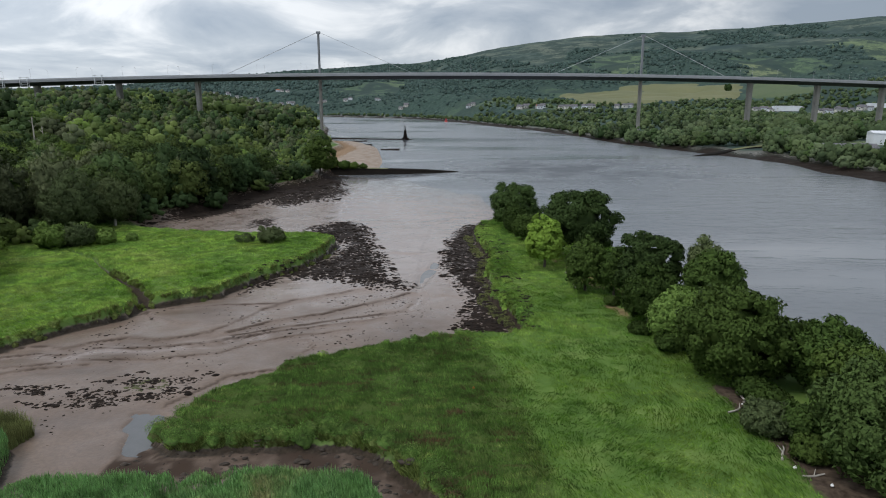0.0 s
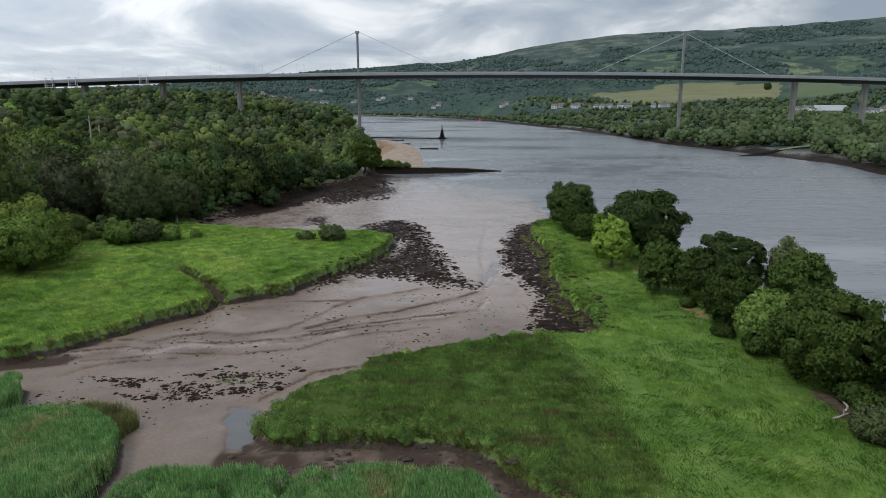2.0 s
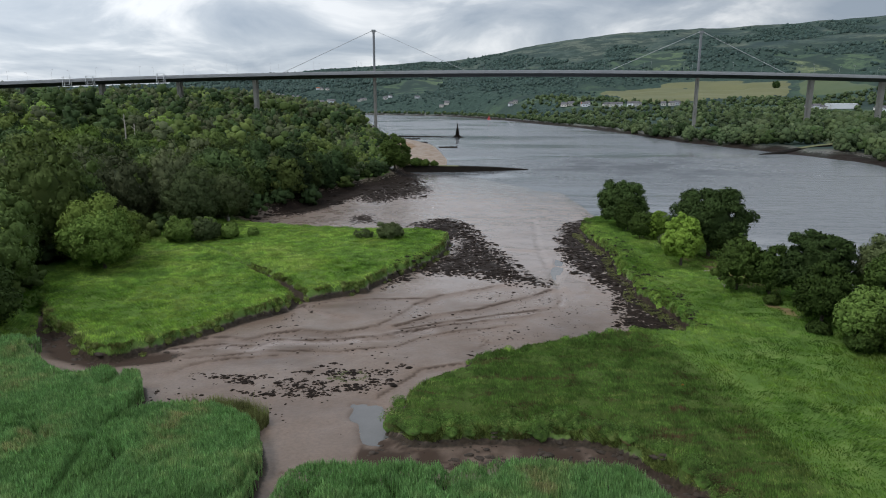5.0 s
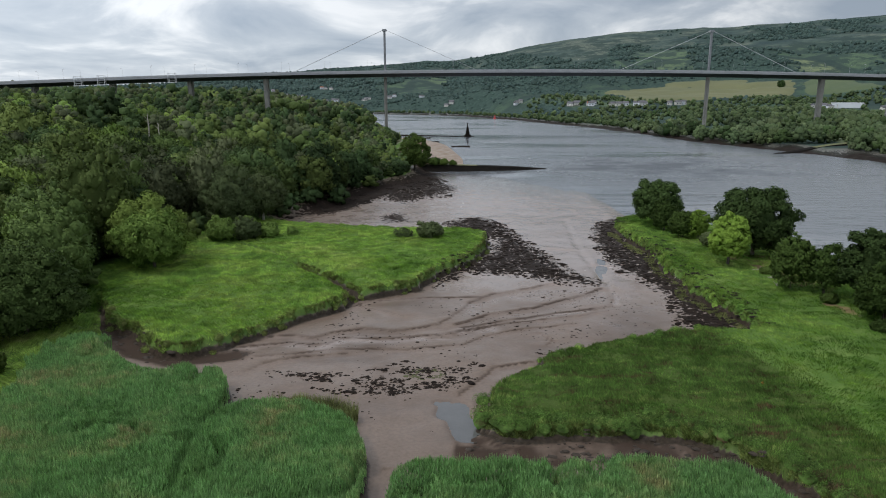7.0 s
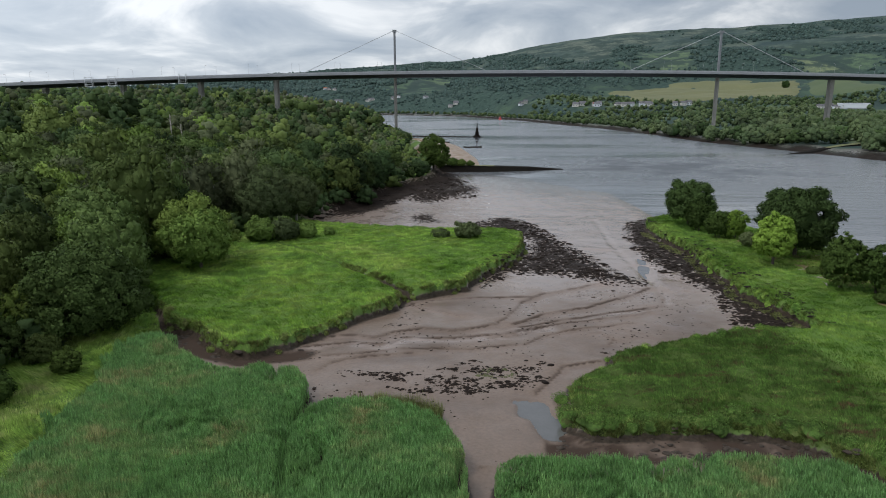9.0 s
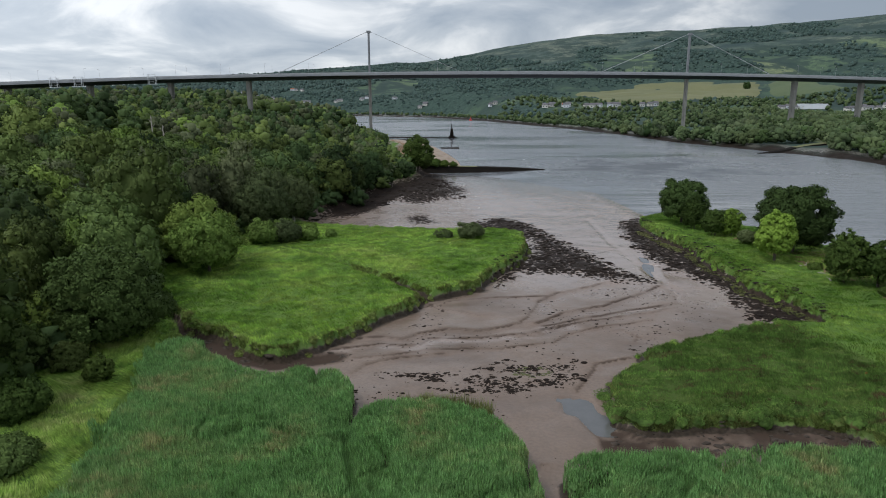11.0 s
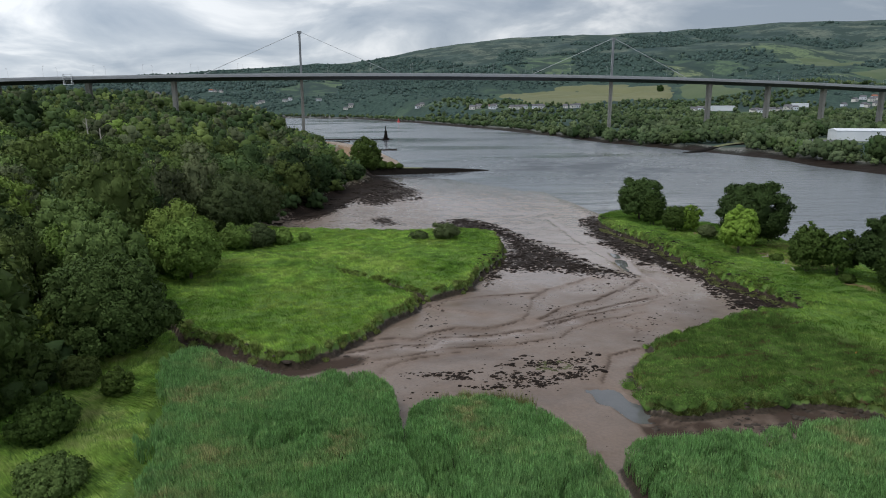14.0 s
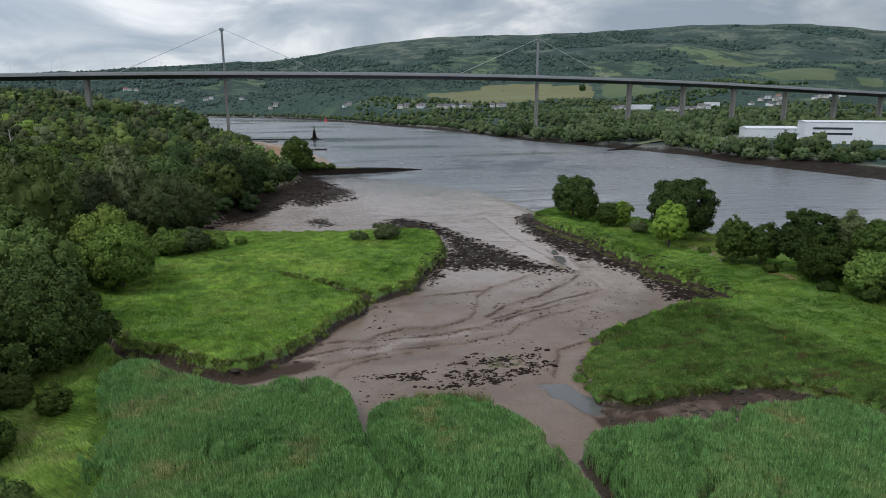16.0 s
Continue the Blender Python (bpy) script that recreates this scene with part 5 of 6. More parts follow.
def near_wood():
    models = []
    for fine in (False, True):
        for i, (nm, lf, h, r, d, lb) in enumerate(WOOD_SPEC):
            models.append(build_tree(nm, 100 + i + 20 * fine, h, r, 0.2, 15, 3700 if fine else 2100, 0.24 if fine else 0.33, lf, PALE_BARK if nm == "birch_tree" else BARK, lb, droop=d, group="trees of the shore wood", puffs=80 if fine else 52, share=0.175 if fine else 0.2))
    used = [False] * len(models)
    poly = [(-96, 60), (-96, 100), (-101, 120), (-97, 140), (-92, 165), (-84, 182), (-77, 205), (-71, 238), (-67, 256), (-78, 285), (-112, 285), (-175, 240), (-185, 150), (-130, 60)]
    xs, ys, rng = wood_places(poly, 8.6, 3, lambda x, y: x > -0.95 * y - 75)
    for x, y in zip(xs, ys):
        if (x + 91) ** 2 + (y - 80.5) ** 2 < 60 or (x + 94) ** 2 + (y - 118.5) ** 2 < 60 or (x + 90) ** 2 + (y - 161) ** 2 < 60:
            continue
        if x > -128 and 138 < y < 188:
            odds = [0.18, 0.16, 0.34, 0.12, 0.05, 0.08, 0.07]
        elif y > 188 and x > -110:
            odds = [0.26, 0.34, 0.02, 0.14, 0.02, 0.04, 0.18]
        else:
            odds = [0.32, 0.16, 0.06, 0.25, 0.11, 0.03, 0.07]
        i = int(rng.choice(7, p=odds)) + 7 * bool(y < 175 and x > -125)
        s = rng.uniform(0.74, 1.34) * (1 - 0.22 * smooth(215, 250, y))
        m = Matrix.LocRotScale((x, y, ground_z(x, y) - 0.2), Euler((0, 0, rng.uniform(0, 6.28))), (s, s, s * rng.uniform(0.9, 1.15)))
        if used[i]:
            copy_thing(models[i], m)
        else:
            models[i].matrix_basis, used[i] = m, True


near_wood()


def far_kinds(seed, spec, puffs, share, leaves, size, seg, rings):
    """Light models of trees for woods that nobody could count."""
    made = []
    for i, (lf, h, r, d) in enumerate(spec):
        rng = np.random.default_rng(seed + i)
        ball = crown_puffs(rng, h, r, 0.3, 9, puffs, share) if puffs > 1 else np.array([(0, 0, h * 0.45, r, 0, 0, 0.5)])
        if puffs > 1:
            ball = np.vstack([ball, (0, 0, h * 0.42, r * 0.62, 0, 0, 0.5), (0, 0, h * 0.6, r * 0.48, 0, 0, 0.5)])
        shells = [ball_shell(ball, rng, 0.88 if leaves else 0.98, seg, rings)]
        if leaves:
            shells.append(leaf_shell(ball, leaves, size, rng, d))
        made.append((join(*shells), lf))
    return made


HOUSE_GROUPS = [(135, 1140, 3, 8, 8), (167, 1128, 4, 10, 8), (209, 1145, 5, 16, 8), (550, 1112, 5, 26, 8), (602, 1052, 3, 12, 6), (670, 1062, 3, 14, 6), (50, 1310, 3, 12, 6), (243, 1142, 8, 30, 12), (305, 1136, 4, 16, 8), (562, 1115, 6, 30, 14),
                (640, 1062, 6, 40, 14), (800, 1065, 6, 45, 16), (890, 1010, 7, 50, 18), (770, 1012, 3, 20, 8), (-549, 1832, 6, 50, 16), (-425, 1818, 8, 24, 12), (-242, 1748, 4, 16, 8), (-611, 1884, 6, 50, 16), (-82, 1520, 3, 14, 8),
                (-330, 1790, 3, 20, 8), (-160, 1700, 2, 12, 6), (-480, 1960, 4, 30, 12)]


def open_view(xs, ys):
    """No trees among the houses, nor close before them on the river side."""
    ok = np.ones(len(xs), bool)
    for cx, cy, n, sx, sy in HOUSE_GROUPS:
        r = math.hypot(cx, cy)
        along_way, across = (xs * cx + ys * cy) / r - r, (xs * cy - ys * cx) / r
        ok &= ~((np.abs(across) < sx + 4) & (along_way > -55) & (along_way < sy + 4))
    return ok


def massed_wood(name, xs, ys, rng, made, label, scale=(0.8, 1.15), grow=None, sink=0.4):
    """Far trees that nobody could count: one mesh for each leaf colour, each tree with a tone of its own."""
    z = ground_height(xs, ys)
    pools = {}
    grow = np.ones(len(xs)) if grow is None else grow
    for x, y, g, big in zip(xs, ys, z, grow):
        (V, F, N), leaf = made[rng.integers(len(made))]
        s, a = rng.uniform(*scale) * big, rng.uniform(0, 6.28)
        c, n = math.cos(a) * s, math.sin(a) * s
        W = np.stack([V[:, 0] * c - V[:, 1] * n + x, V[:, 0] * n + V[:, 1] * c + y, V[:, 2] * s * rng.uniform(0.85, 1.15) + g - sink], 1)
        R = np.stack([(N[:, 0] * c - N[:, 1] * n) / s, (N[:, 0] * n + N[:, 1] * c) / s, N[:, 2]], 1)
        pools.setdefault(leaf.name, (leaf, [], []))
        pools[leaf.name][1].append((W, F, R))
        pools[leaf.name][2].append(np.full(len(W), rng.random()))
    for leaf, items, tones in pools.values():
        me = quick_mesh(name, *join(*items))
        me.attributes.new("tone", "FLOAT", "POINT").data.foreach_set("value", np.concatenate(tones).astype(np.float32))
        tagged(part(name, me, leaf), label, "woodland", kind="stuff")


def undergrowth():
    poly = [(-93, 62), (-95, 100), (-98, 120), (-95, 140), (-90, 165), (-82, 182), (-75, 205), (-69, 238), (-65, 256), (-78, 285), (-112, 285), (-175, 240), (-185, 150), (-130, 60)]
    xs, ys, rng = wood_places(poly, 6.4, 33, lambda x, y: (x > -0.95 * y - 75) & (np.hypot(x + 91, y - 80.5) > 7))
    spec = [(WOOD_DARK, 6.0, 3.4, 0), (WOOD_MID, 5.6, 3.2, 0), (WOOD_DARK, 5.0, 3.6, 0)]
    massed_wood("undergrowth", xs, ys, rng, far_kinds(260, spec, 10, 0.34, 70, 0.32, 5, 2), "dark holly and hazel scrub under the trees", (0.7, 1.25))


undergrowth()


def far_woods():
    spec = [(lf, h, r, d) for nm, lf, h, r, d, lb in WOOD_SPEC if lf is not WOOD_PALE or d > 0.3]
    mid = far_kinds(200, spec, 14, 0.40, 180, 0.42, 5, 2)
    # the rest of the shore wood, up to and past the bridge
    poly = [(-84, 285), (-86, 300), (-88, 332), (-100, 400), (-102, 500), (-116, 575), (-134, 640), (-240, 700), (-520, 640), (-420, 330), (-230, 150), (-186, 150), (-176, 240), (-112, 286)]
    xs, ys, rng = wood_places(poly, 11.2, 11, lambda x, y: (x > -0.95 * y - 60) & (y < 660))
    grow = (0.60 + 0.42 * smooth(25, 60, inside_depth(LAND, xs, ys))) * (0.84 - 0.10 * smooth(300, 420, ys) - 0.06 * smooth(-180, -300, xs))
    thin = far_kinds(220, [q for q in spec if q[0] is not WOOD_LIME], 10, 0.44, 90, 0.5, 5, 2)
    for k, made in ((np.hypot(xs, ys) < 430, mid), (np.hypot(xs, ys) >= 430, thin)):
        massed_wood("woodland", xs[k], ys[k], rng, made, "dense mixed green wood rising behind the shore", (0.72, 1.32), grow[k])
    # woods further down the same shore
    poly = [(-134, 640), (-165, 870), (-300, 1470), (-900, 1630), (-900, 700), (-520, 640), (-240, 690)]
    xs, ys, rng = wood_places(poly, 17, 20, lambda x, y: (inside_depth(LAND, x, y) > 6) & (x > -0.75 * y - 60))
    massed_wood("woodland", xs, ys, rng, far_kinds(230, spec[:4], 8, 0.5, 0, 1, 5, 2), "distant mixed wood along the same shore", (1.2, 1.8))
    # low trees where the wood runs out to the shore
    poly = [(-70, 250), (-58, 268), (-56, 284), (-62, 300), (-64, 330), (-84, 395), (-86, 470), (-90, 520), (-106, 580), (-126, 650), (-136, 640), (-118, 575), (-104, 500), (-102, 400), (-90, 332), (-84, 285), (-78, 258)]
    xs, ys, rng = wood_places(poly, 5.6, 19, lambda x, y: inside_depth(LAND, x, y) > 5)
    massed_wood("shore_thicket", xs, ys, rng, far_kinds(240, spec, 16, 0.36, 110, 0.42, 5, 2), "low mixed trees and scrub where the wood meets the shore", (0.42, 0.72))
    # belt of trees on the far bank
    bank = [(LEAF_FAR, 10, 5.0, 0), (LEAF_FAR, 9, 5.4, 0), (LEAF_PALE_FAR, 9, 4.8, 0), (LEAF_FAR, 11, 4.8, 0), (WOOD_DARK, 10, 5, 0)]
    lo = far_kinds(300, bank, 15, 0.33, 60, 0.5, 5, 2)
    poly = [(152, 640), (160, 560), (177, 510), (195, 470), (214, 405), (210, 380), (206, 330), (225, 300), (420, 260), (760, 620), (900, 1000), (700, 1120), (420, 1080), (200, 1250), (80, 1300), (44, 1165), (98, 930), (124, 850)]
    near = lambda x, y: (vnoise(x / 34, y / 34, 71) > 0.20) & ~((x > 262) & (y < 470)) & (x < 0.95 * y + 40) & (inside_depth([(165, 432), (198, 436), (232, 456), (238, 490), (200, 476)], x, y) < 0)
    works = [(214, 372), (246, 350), (300, 400), (292, 446), (232, 436), (222, 398)]
    xs, ys, rng = wood_places(poly, 13.4, 12, lambda x, y: near(x, y) & open_view(x, y) & (inside_depth(works, x, y) < 0))
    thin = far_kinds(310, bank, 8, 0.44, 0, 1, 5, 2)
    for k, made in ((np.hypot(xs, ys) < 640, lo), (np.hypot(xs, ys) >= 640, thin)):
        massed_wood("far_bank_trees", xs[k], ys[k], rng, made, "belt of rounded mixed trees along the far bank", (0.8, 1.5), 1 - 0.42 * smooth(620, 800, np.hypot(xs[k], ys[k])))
    # scrub right above the far shoreline
    poly = [(-300, 1600), (-254, 1570), (-80, 1425), (-30, 1310), (20, 1200), (60, 1080), (100, 880), (128, 760), (146, 640), (156, 560), (180, 480), (204, 395), (198, 335), (206, 290), (250, 290), (250, 420), (220, 520), (200, 620), (180, 760), (150, 900), (110, 1090), (70, 1290), (-20, 1440), (-200, 1620)]
    xs, ys, rng = wood_places(poly, 9, 16, lambda x, y: (inside_depth(FAR_LAND, x, y) > 11) & (inside_depth(FAR_LAND, x, y) < 34) & ~((x > 195) & (y > 440) & (y < 500)))
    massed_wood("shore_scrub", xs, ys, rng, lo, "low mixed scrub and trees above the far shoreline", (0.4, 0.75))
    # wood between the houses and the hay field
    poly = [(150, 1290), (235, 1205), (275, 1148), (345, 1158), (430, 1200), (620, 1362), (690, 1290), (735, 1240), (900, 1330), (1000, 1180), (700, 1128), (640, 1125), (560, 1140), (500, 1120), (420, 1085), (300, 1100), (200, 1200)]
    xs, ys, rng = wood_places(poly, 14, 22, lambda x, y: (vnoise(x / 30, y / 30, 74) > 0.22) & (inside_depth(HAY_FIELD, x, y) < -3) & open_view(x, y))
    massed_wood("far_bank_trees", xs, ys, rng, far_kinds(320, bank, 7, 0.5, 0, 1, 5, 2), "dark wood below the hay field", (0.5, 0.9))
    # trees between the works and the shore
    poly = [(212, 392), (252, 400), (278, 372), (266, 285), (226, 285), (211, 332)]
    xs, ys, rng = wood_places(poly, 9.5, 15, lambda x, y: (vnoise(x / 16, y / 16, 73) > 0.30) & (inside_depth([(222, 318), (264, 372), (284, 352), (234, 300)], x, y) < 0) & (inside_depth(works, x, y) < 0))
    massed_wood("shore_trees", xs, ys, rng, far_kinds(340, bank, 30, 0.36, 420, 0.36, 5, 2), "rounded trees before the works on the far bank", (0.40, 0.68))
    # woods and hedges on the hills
    hill = far_kinds(400, [(HAZY_HILL_LEAF, 11, 7.0, 0)] * 4, 1, 1.0, 0, 1, 5, 2)
    rng = np.random.default_rng(13)
    n = 90000
    r, a = rng.uniform(1050 ** 1.5, 3250 ** 1.5, n) ** (1 / 1.5), np.radians(rng.uniform(-40, 50, n))
    xs, ys = r * np.sin(a), r * np.cos(a)
    dens = wooded(xs, ys)
    keep = (dens > 0.505) & (inside_depth(FAR_LAND, xs, ys) > 30) & open_view(xs, ys)
    for f in [HAY_FIELD] + PASTURES:
        keep &= inside_depth(f, xs, ys) < -6
    edge = np.abs(inside_depth(HAY_FIELD, xs, ys)) < 12
    keep |= edge & (rng.random(n) < 0.5) & (r < 1500)
    xs, ys = xs[keep][:13500], ys[keep][:13500]
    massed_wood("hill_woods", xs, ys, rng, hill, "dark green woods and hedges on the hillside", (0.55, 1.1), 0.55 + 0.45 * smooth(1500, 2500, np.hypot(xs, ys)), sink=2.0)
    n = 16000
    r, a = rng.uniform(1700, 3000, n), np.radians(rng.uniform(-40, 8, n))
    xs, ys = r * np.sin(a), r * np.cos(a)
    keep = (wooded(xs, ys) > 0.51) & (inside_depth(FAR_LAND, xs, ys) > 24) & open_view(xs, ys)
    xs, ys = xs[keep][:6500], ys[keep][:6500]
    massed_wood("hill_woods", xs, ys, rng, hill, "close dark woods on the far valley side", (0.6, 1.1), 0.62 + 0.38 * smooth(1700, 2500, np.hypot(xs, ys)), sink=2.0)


far_woods()


# ---- grass and reeds ----
def blades(name, poly_test, bounds, count, height, width, lean, mat, label, rng, wind=0.4, category="grass", clump=0.0, lift=(0.0, 0.0), at=None):
    """Narrow bent blades over a stretch of ground."""
    x, y = (rng.uniform(bounds[0], bounds[2], count), rng.uniform(bounds[1], bounds[3], count)) if at is None else at.T
    k = poly_test(x, y)
    x, y = x[k], y[k]
    z = ground_height(x, y)
    n = len(x)
    tuft = 1 + clump * (vnoise(x / 1.2, y / 1.2, 91) + fbm(x / 3.0, y / 3.0, 94, 2) - 1.0) * 2
    h = rng.uniform(*height, n) * np.maximum(tuft, 0.25) * (0.7 + 0.6 * fbm(x / 7, y / 7, 92, 2))
    a = rng.uniform(0, 2 * np.pi, n)
    w = rng.uniform(*width, n)
    flow = 2 * np.pi * fbm(x / 11, y / 11, 93, 2)
    lx = lean * h * (np.cos(flow) * wind + rng.normal(scale=0.6, size=n) * (1 - wind))
    ly = lean * h * (np.sin(flow) * wind + rng.normal(scale=0.6, size=n) * (1 - wind))
    up = rng.uniform(*lift, n)
    up = np.where(up > 0.01, up * (0.80 + 0.25 * vnoise(x / 0.7, y / 0.7, 95) + 0.25 * fbm(x / 4, y / 4, 96, 2)), 0)
    crease = np.maximum(np.exp(-((fbm(x / 8, y / 8, 97, 3) - 0.5) / 0.03) ** 2) * smooth(0.42, 0.55, fbm(x / 6, y / 6, 100, 2)), 0.9 * np.exp(-(line_gap(REED_SEAM, x, y) / 0.35) ** 2))
    up = up * (1 - 0.85 * crease)
    foot = np.stack([x, y, z - 0.05 + up], 1)
    side = np.stack([np.cos(a) * w, np.sin(a) * w, np.zeros(n)], 1)
    tip = foot + np.stack([lx, ly, h], 1)
    V = np.stack([foot - side, foot + side, tip], 1).reshape(-1, 3)
    F = np.arange(n * 3).reshape(-1, 3)
    return tagged(part(name, quick_mesh(name, V, F), mat), label, category, kind="stuff")


def edge_rough(x, y):
    return 1.5 * wobble(x, y, 3.2, 11) + 0.7 * wobble(x, y, 0.9, 12)


g = np.random.default_rng(21)
in_marsh = lambda x, y: inside_depth(MARSH_SIDE, x + 2.5 * wobble(x, y, 5, 33), y) > 5.0 * (hash2(np.floor(x * 97), np.floor(y * 89), 5) - 0.5)
blades("marsh_grass", lambda x, y: (inside_depth(MEADOW, x, y) + 0.9 * edge_rough(x, y) > 0.1) & in_marsh(x, y), (-30, 24, 12, 90), 290000, (0.22, 0.5), (0.03, 0.06), 0.8, MARSH_GRASS,
       "dark olive green salt-marsh grass with brown streaks", g, 0.5, clump=0.5)
blades("meadow_grass", lambda x, y: (inside_depth(MEADOW, x, y) + 0.9 * edge_rough(x, y) > 0.1) & ~in_marsh(x, y) & (x < 38) & (inside_depth(BARE_SOIL, x, y) + 2 * edge_rough(x, y) < 0.3) & (line_gap(TREE_FOOT, x + 4 * wobble(x, y, 4, 35), y) > 2.0 * vnoise(x / 0.6, y / 0.6, 36) * smooth(0.52, 0.64, fbm(x / 5, y / 5, 37, 2)) * smooth(84, 100, y)), (2, 24, 38, 190), 280000,
       (0.2, 0.42), (0.035, 0.075), 1.1, MEADOW_GRASS, "bright green long meadow grass, laid in swathes", g, 0.7, clump=0.45)
blades("island_grass", lambda x, y: (inside_depth(ISLAND, x, y) + edge_rough(x, y) > 0.1) & (line_gap(ISLAND_CREEK, x + 1.2 * wobble(x, y, 2.5, 41), y) > 0.85 * creek_width(x)), (-96, 74, -24, 170), 270000,
       (0.2, 0.45), (0.04, 0.08), 1.0, ISLAND_GRASS, "bright green grass over the marsh island", g, 0.6, clump=0.45)
blades("rough_grass", lambda x, y: (inside_depth(LAND, x, y) > -2.6) & (inside_depth(LAND, x, y) < np.where(y < 96, 16, 8)) & (y < 166), (-104, 30, -74, 168), 230000, (0.3, 0.6), (0.035, 0.07), 1.9, MEADOW_GRASS,
       "long yellow-green rough grass between reeds and wood", g, 0.82, clump=0.8)
# coarse tufts that hang over the crumbling edges
on_edge = lambda x, y: (np.abs(inside_depth(MEADOW, x, y) + 0.9 * edge_rough(x, y) - 0.32) < 0.3) | (np.abs(inside_depth(ISLAND, x, y) + edge_rough(x, y) - 0.32) < 0.3) | (np.abs(line_gap(ISLAND_CREEK, x + 1.2 * wobble(x, y, 2.5, 41), y) - 1.0 * creek_width(x)) < 0.35) & (inside_depth(ISLAND, x, y) > 0)
def along(line, count, reach, rng):
    """Points strewn along a polyline, up to reach metres off it."""
    p = np.array(line, float)
    leg = np.linalg.norm(np.diff(p, axis=0), axis=1)
    k = rng.choice(len(leg), count, p=leg / leg.sum())
    u = rng.random(count)[:, None]
    return p[k] * (1 - u) + p[k + 1] * u + rng.uniform(-reach, reach, (count, 2))


tuft_at = np.concatenate([along(ISLAND[:19], 90000, 2.0, g), along(MEADOW[:18], 70000, 2.0, g), along(MEADOW[32:], 60000, 1.8, g), along(ISLAND_CREEK[2:], 26000, 2.2, g)])
blades("bank_tufts", lambda x, y: on_edge(x, y) & (vnoise(x / 0.9, y / 0.9, 98) > 0.4), None, 0, (0.2, 0.45), (0.05, 0.09), 1.1, BANK_GRASS,
       "coarse dark grass tufts on the crumbling bank", g, 0.2, clump=0.5, at=tuft_at)


def tussocks(name, lines, gap, size, leaves, leaf, mat, label, seed):
    """Rounded mounds of grass set along an edge."""
    rng = np.random.default_rng(seed)
    lobes = []
    for line in lines:
        for (ax, ay), (bx, by) in zip(line[:-1], line[1:]):
            for k in range(max(1, round(math.hypot(bx - ax, by - ay) / gap))):
                u = rng.random()
                if rng.random() < 0.25:
                    continue
                x, y, r = ax + (bx - ax) * u + rng.uniform(-0.7, 0.7), ay + (by - ay) * u + rng.uniform(-0.5, 0.7), rng.uniform(*size)
                lobes.append((x, y, ground_z(x, y) - 0.1, r * rng.uniform(0.9, 1.3)))
    puffs = np.array([(x, y, z, r, 0, 0, 1.0) for x, y, z, r in lobes])
    shells = [leaf_shell(puffs, int(leaves * (puffs[:, 3] ** 2).sum()), leaf, rng), ball_shell(puffs, rng, 0.92, 8, 3)]
    tagged(part(name, quick_mesh(name, *join(*shells)), mat), label, "grass", kind="stuff")


MARSH_EDGE = [(-27.4, 66), (-27.8, 60.6), (-27.6, 58.6), (-26, 57.4), (-23.5, 56.9), (-17.5, 57.8), (-13, 57.6), (-9, 57.9), (-5, 55.5), (-2, 52), (0.2, 48.4), (1, 44)]
STRIP_EDGE = [(12.4, 89), (12.2, 94.5), (9.2, 108), (10, 114.2), (8.8, 124), (11, 138), (9.4, 154), (9.2, 168)]
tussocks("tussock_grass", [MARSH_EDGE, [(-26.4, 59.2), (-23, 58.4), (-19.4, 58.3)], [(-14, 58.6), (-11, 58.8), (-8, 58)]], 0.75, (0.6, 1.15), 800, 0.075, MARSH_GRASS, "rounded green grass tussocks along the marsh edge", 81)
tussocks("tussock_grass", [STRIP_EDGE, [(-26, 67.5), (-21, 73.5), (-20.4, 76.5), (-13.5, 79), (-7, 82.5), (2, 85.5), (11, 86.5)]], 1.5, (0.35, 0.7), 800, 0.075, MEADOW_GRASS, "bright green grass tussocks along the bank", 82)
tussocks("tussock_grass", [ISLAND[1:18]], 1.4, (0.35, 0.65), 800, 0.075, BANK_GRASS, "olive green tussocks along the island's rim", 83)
SEDGE_LEAF = grass_material("sedge_leaves", [(0.36, (0.15, 0.16, 0.06)), (0.48, (0.22, 0.25, 0.09)), (0.62, (0.32, 0.31, 0.14))], 0.3)
APRON = lambda x, y: inside_depth(MEADOW, x, y) + 0.9 * edge_rough(x, y)
blades("low_bank_grass", lambda x, y: (APRON(x, y) < -0.35) & (APRON(x, y) > -2.6 * (0.4 + fbm(x / 6, y / 6, 64, 2))) & (x > 5) & (vnoise(x / 0.7, y / 0.7, 65) > 0.25), (5, 90, 15, 168), 60000, (0.12, 0.28), (0.05, 0.09), 1.0, SEDGE_LEAF,
       "low olive grass on the shelf under the bank", g, 0.3, clump=0.5)
SEDGE = [(-50.6, 61.8), (-47.3, 62.8), (-44.2, 62.0), (-41.0, 59.4), (-41.6, 56.6), (-46, 58.8), (-49.6, 59.6)]
blades("sedge_clump", lambda x, y: inside_depth(SEDGE, x, y) + 0.5 * edge_rough(x, y) > 0, (-52, 55, -39, 64), 20000, (1.3, 2.1), (0.03, 0.06), 0.4, SEDGE_LEAF, "dull olive sedge at the edge of the reeds", g, 0.3, "grass", 0.3)
reed_path = lambda x, y: (np.abs(fbm(x / 8, y / 8, 97, 3) - 0.5) > 0.014) | (y > 62) | (fbm(x / 6, y / 6, 100, 2) < 0.5)
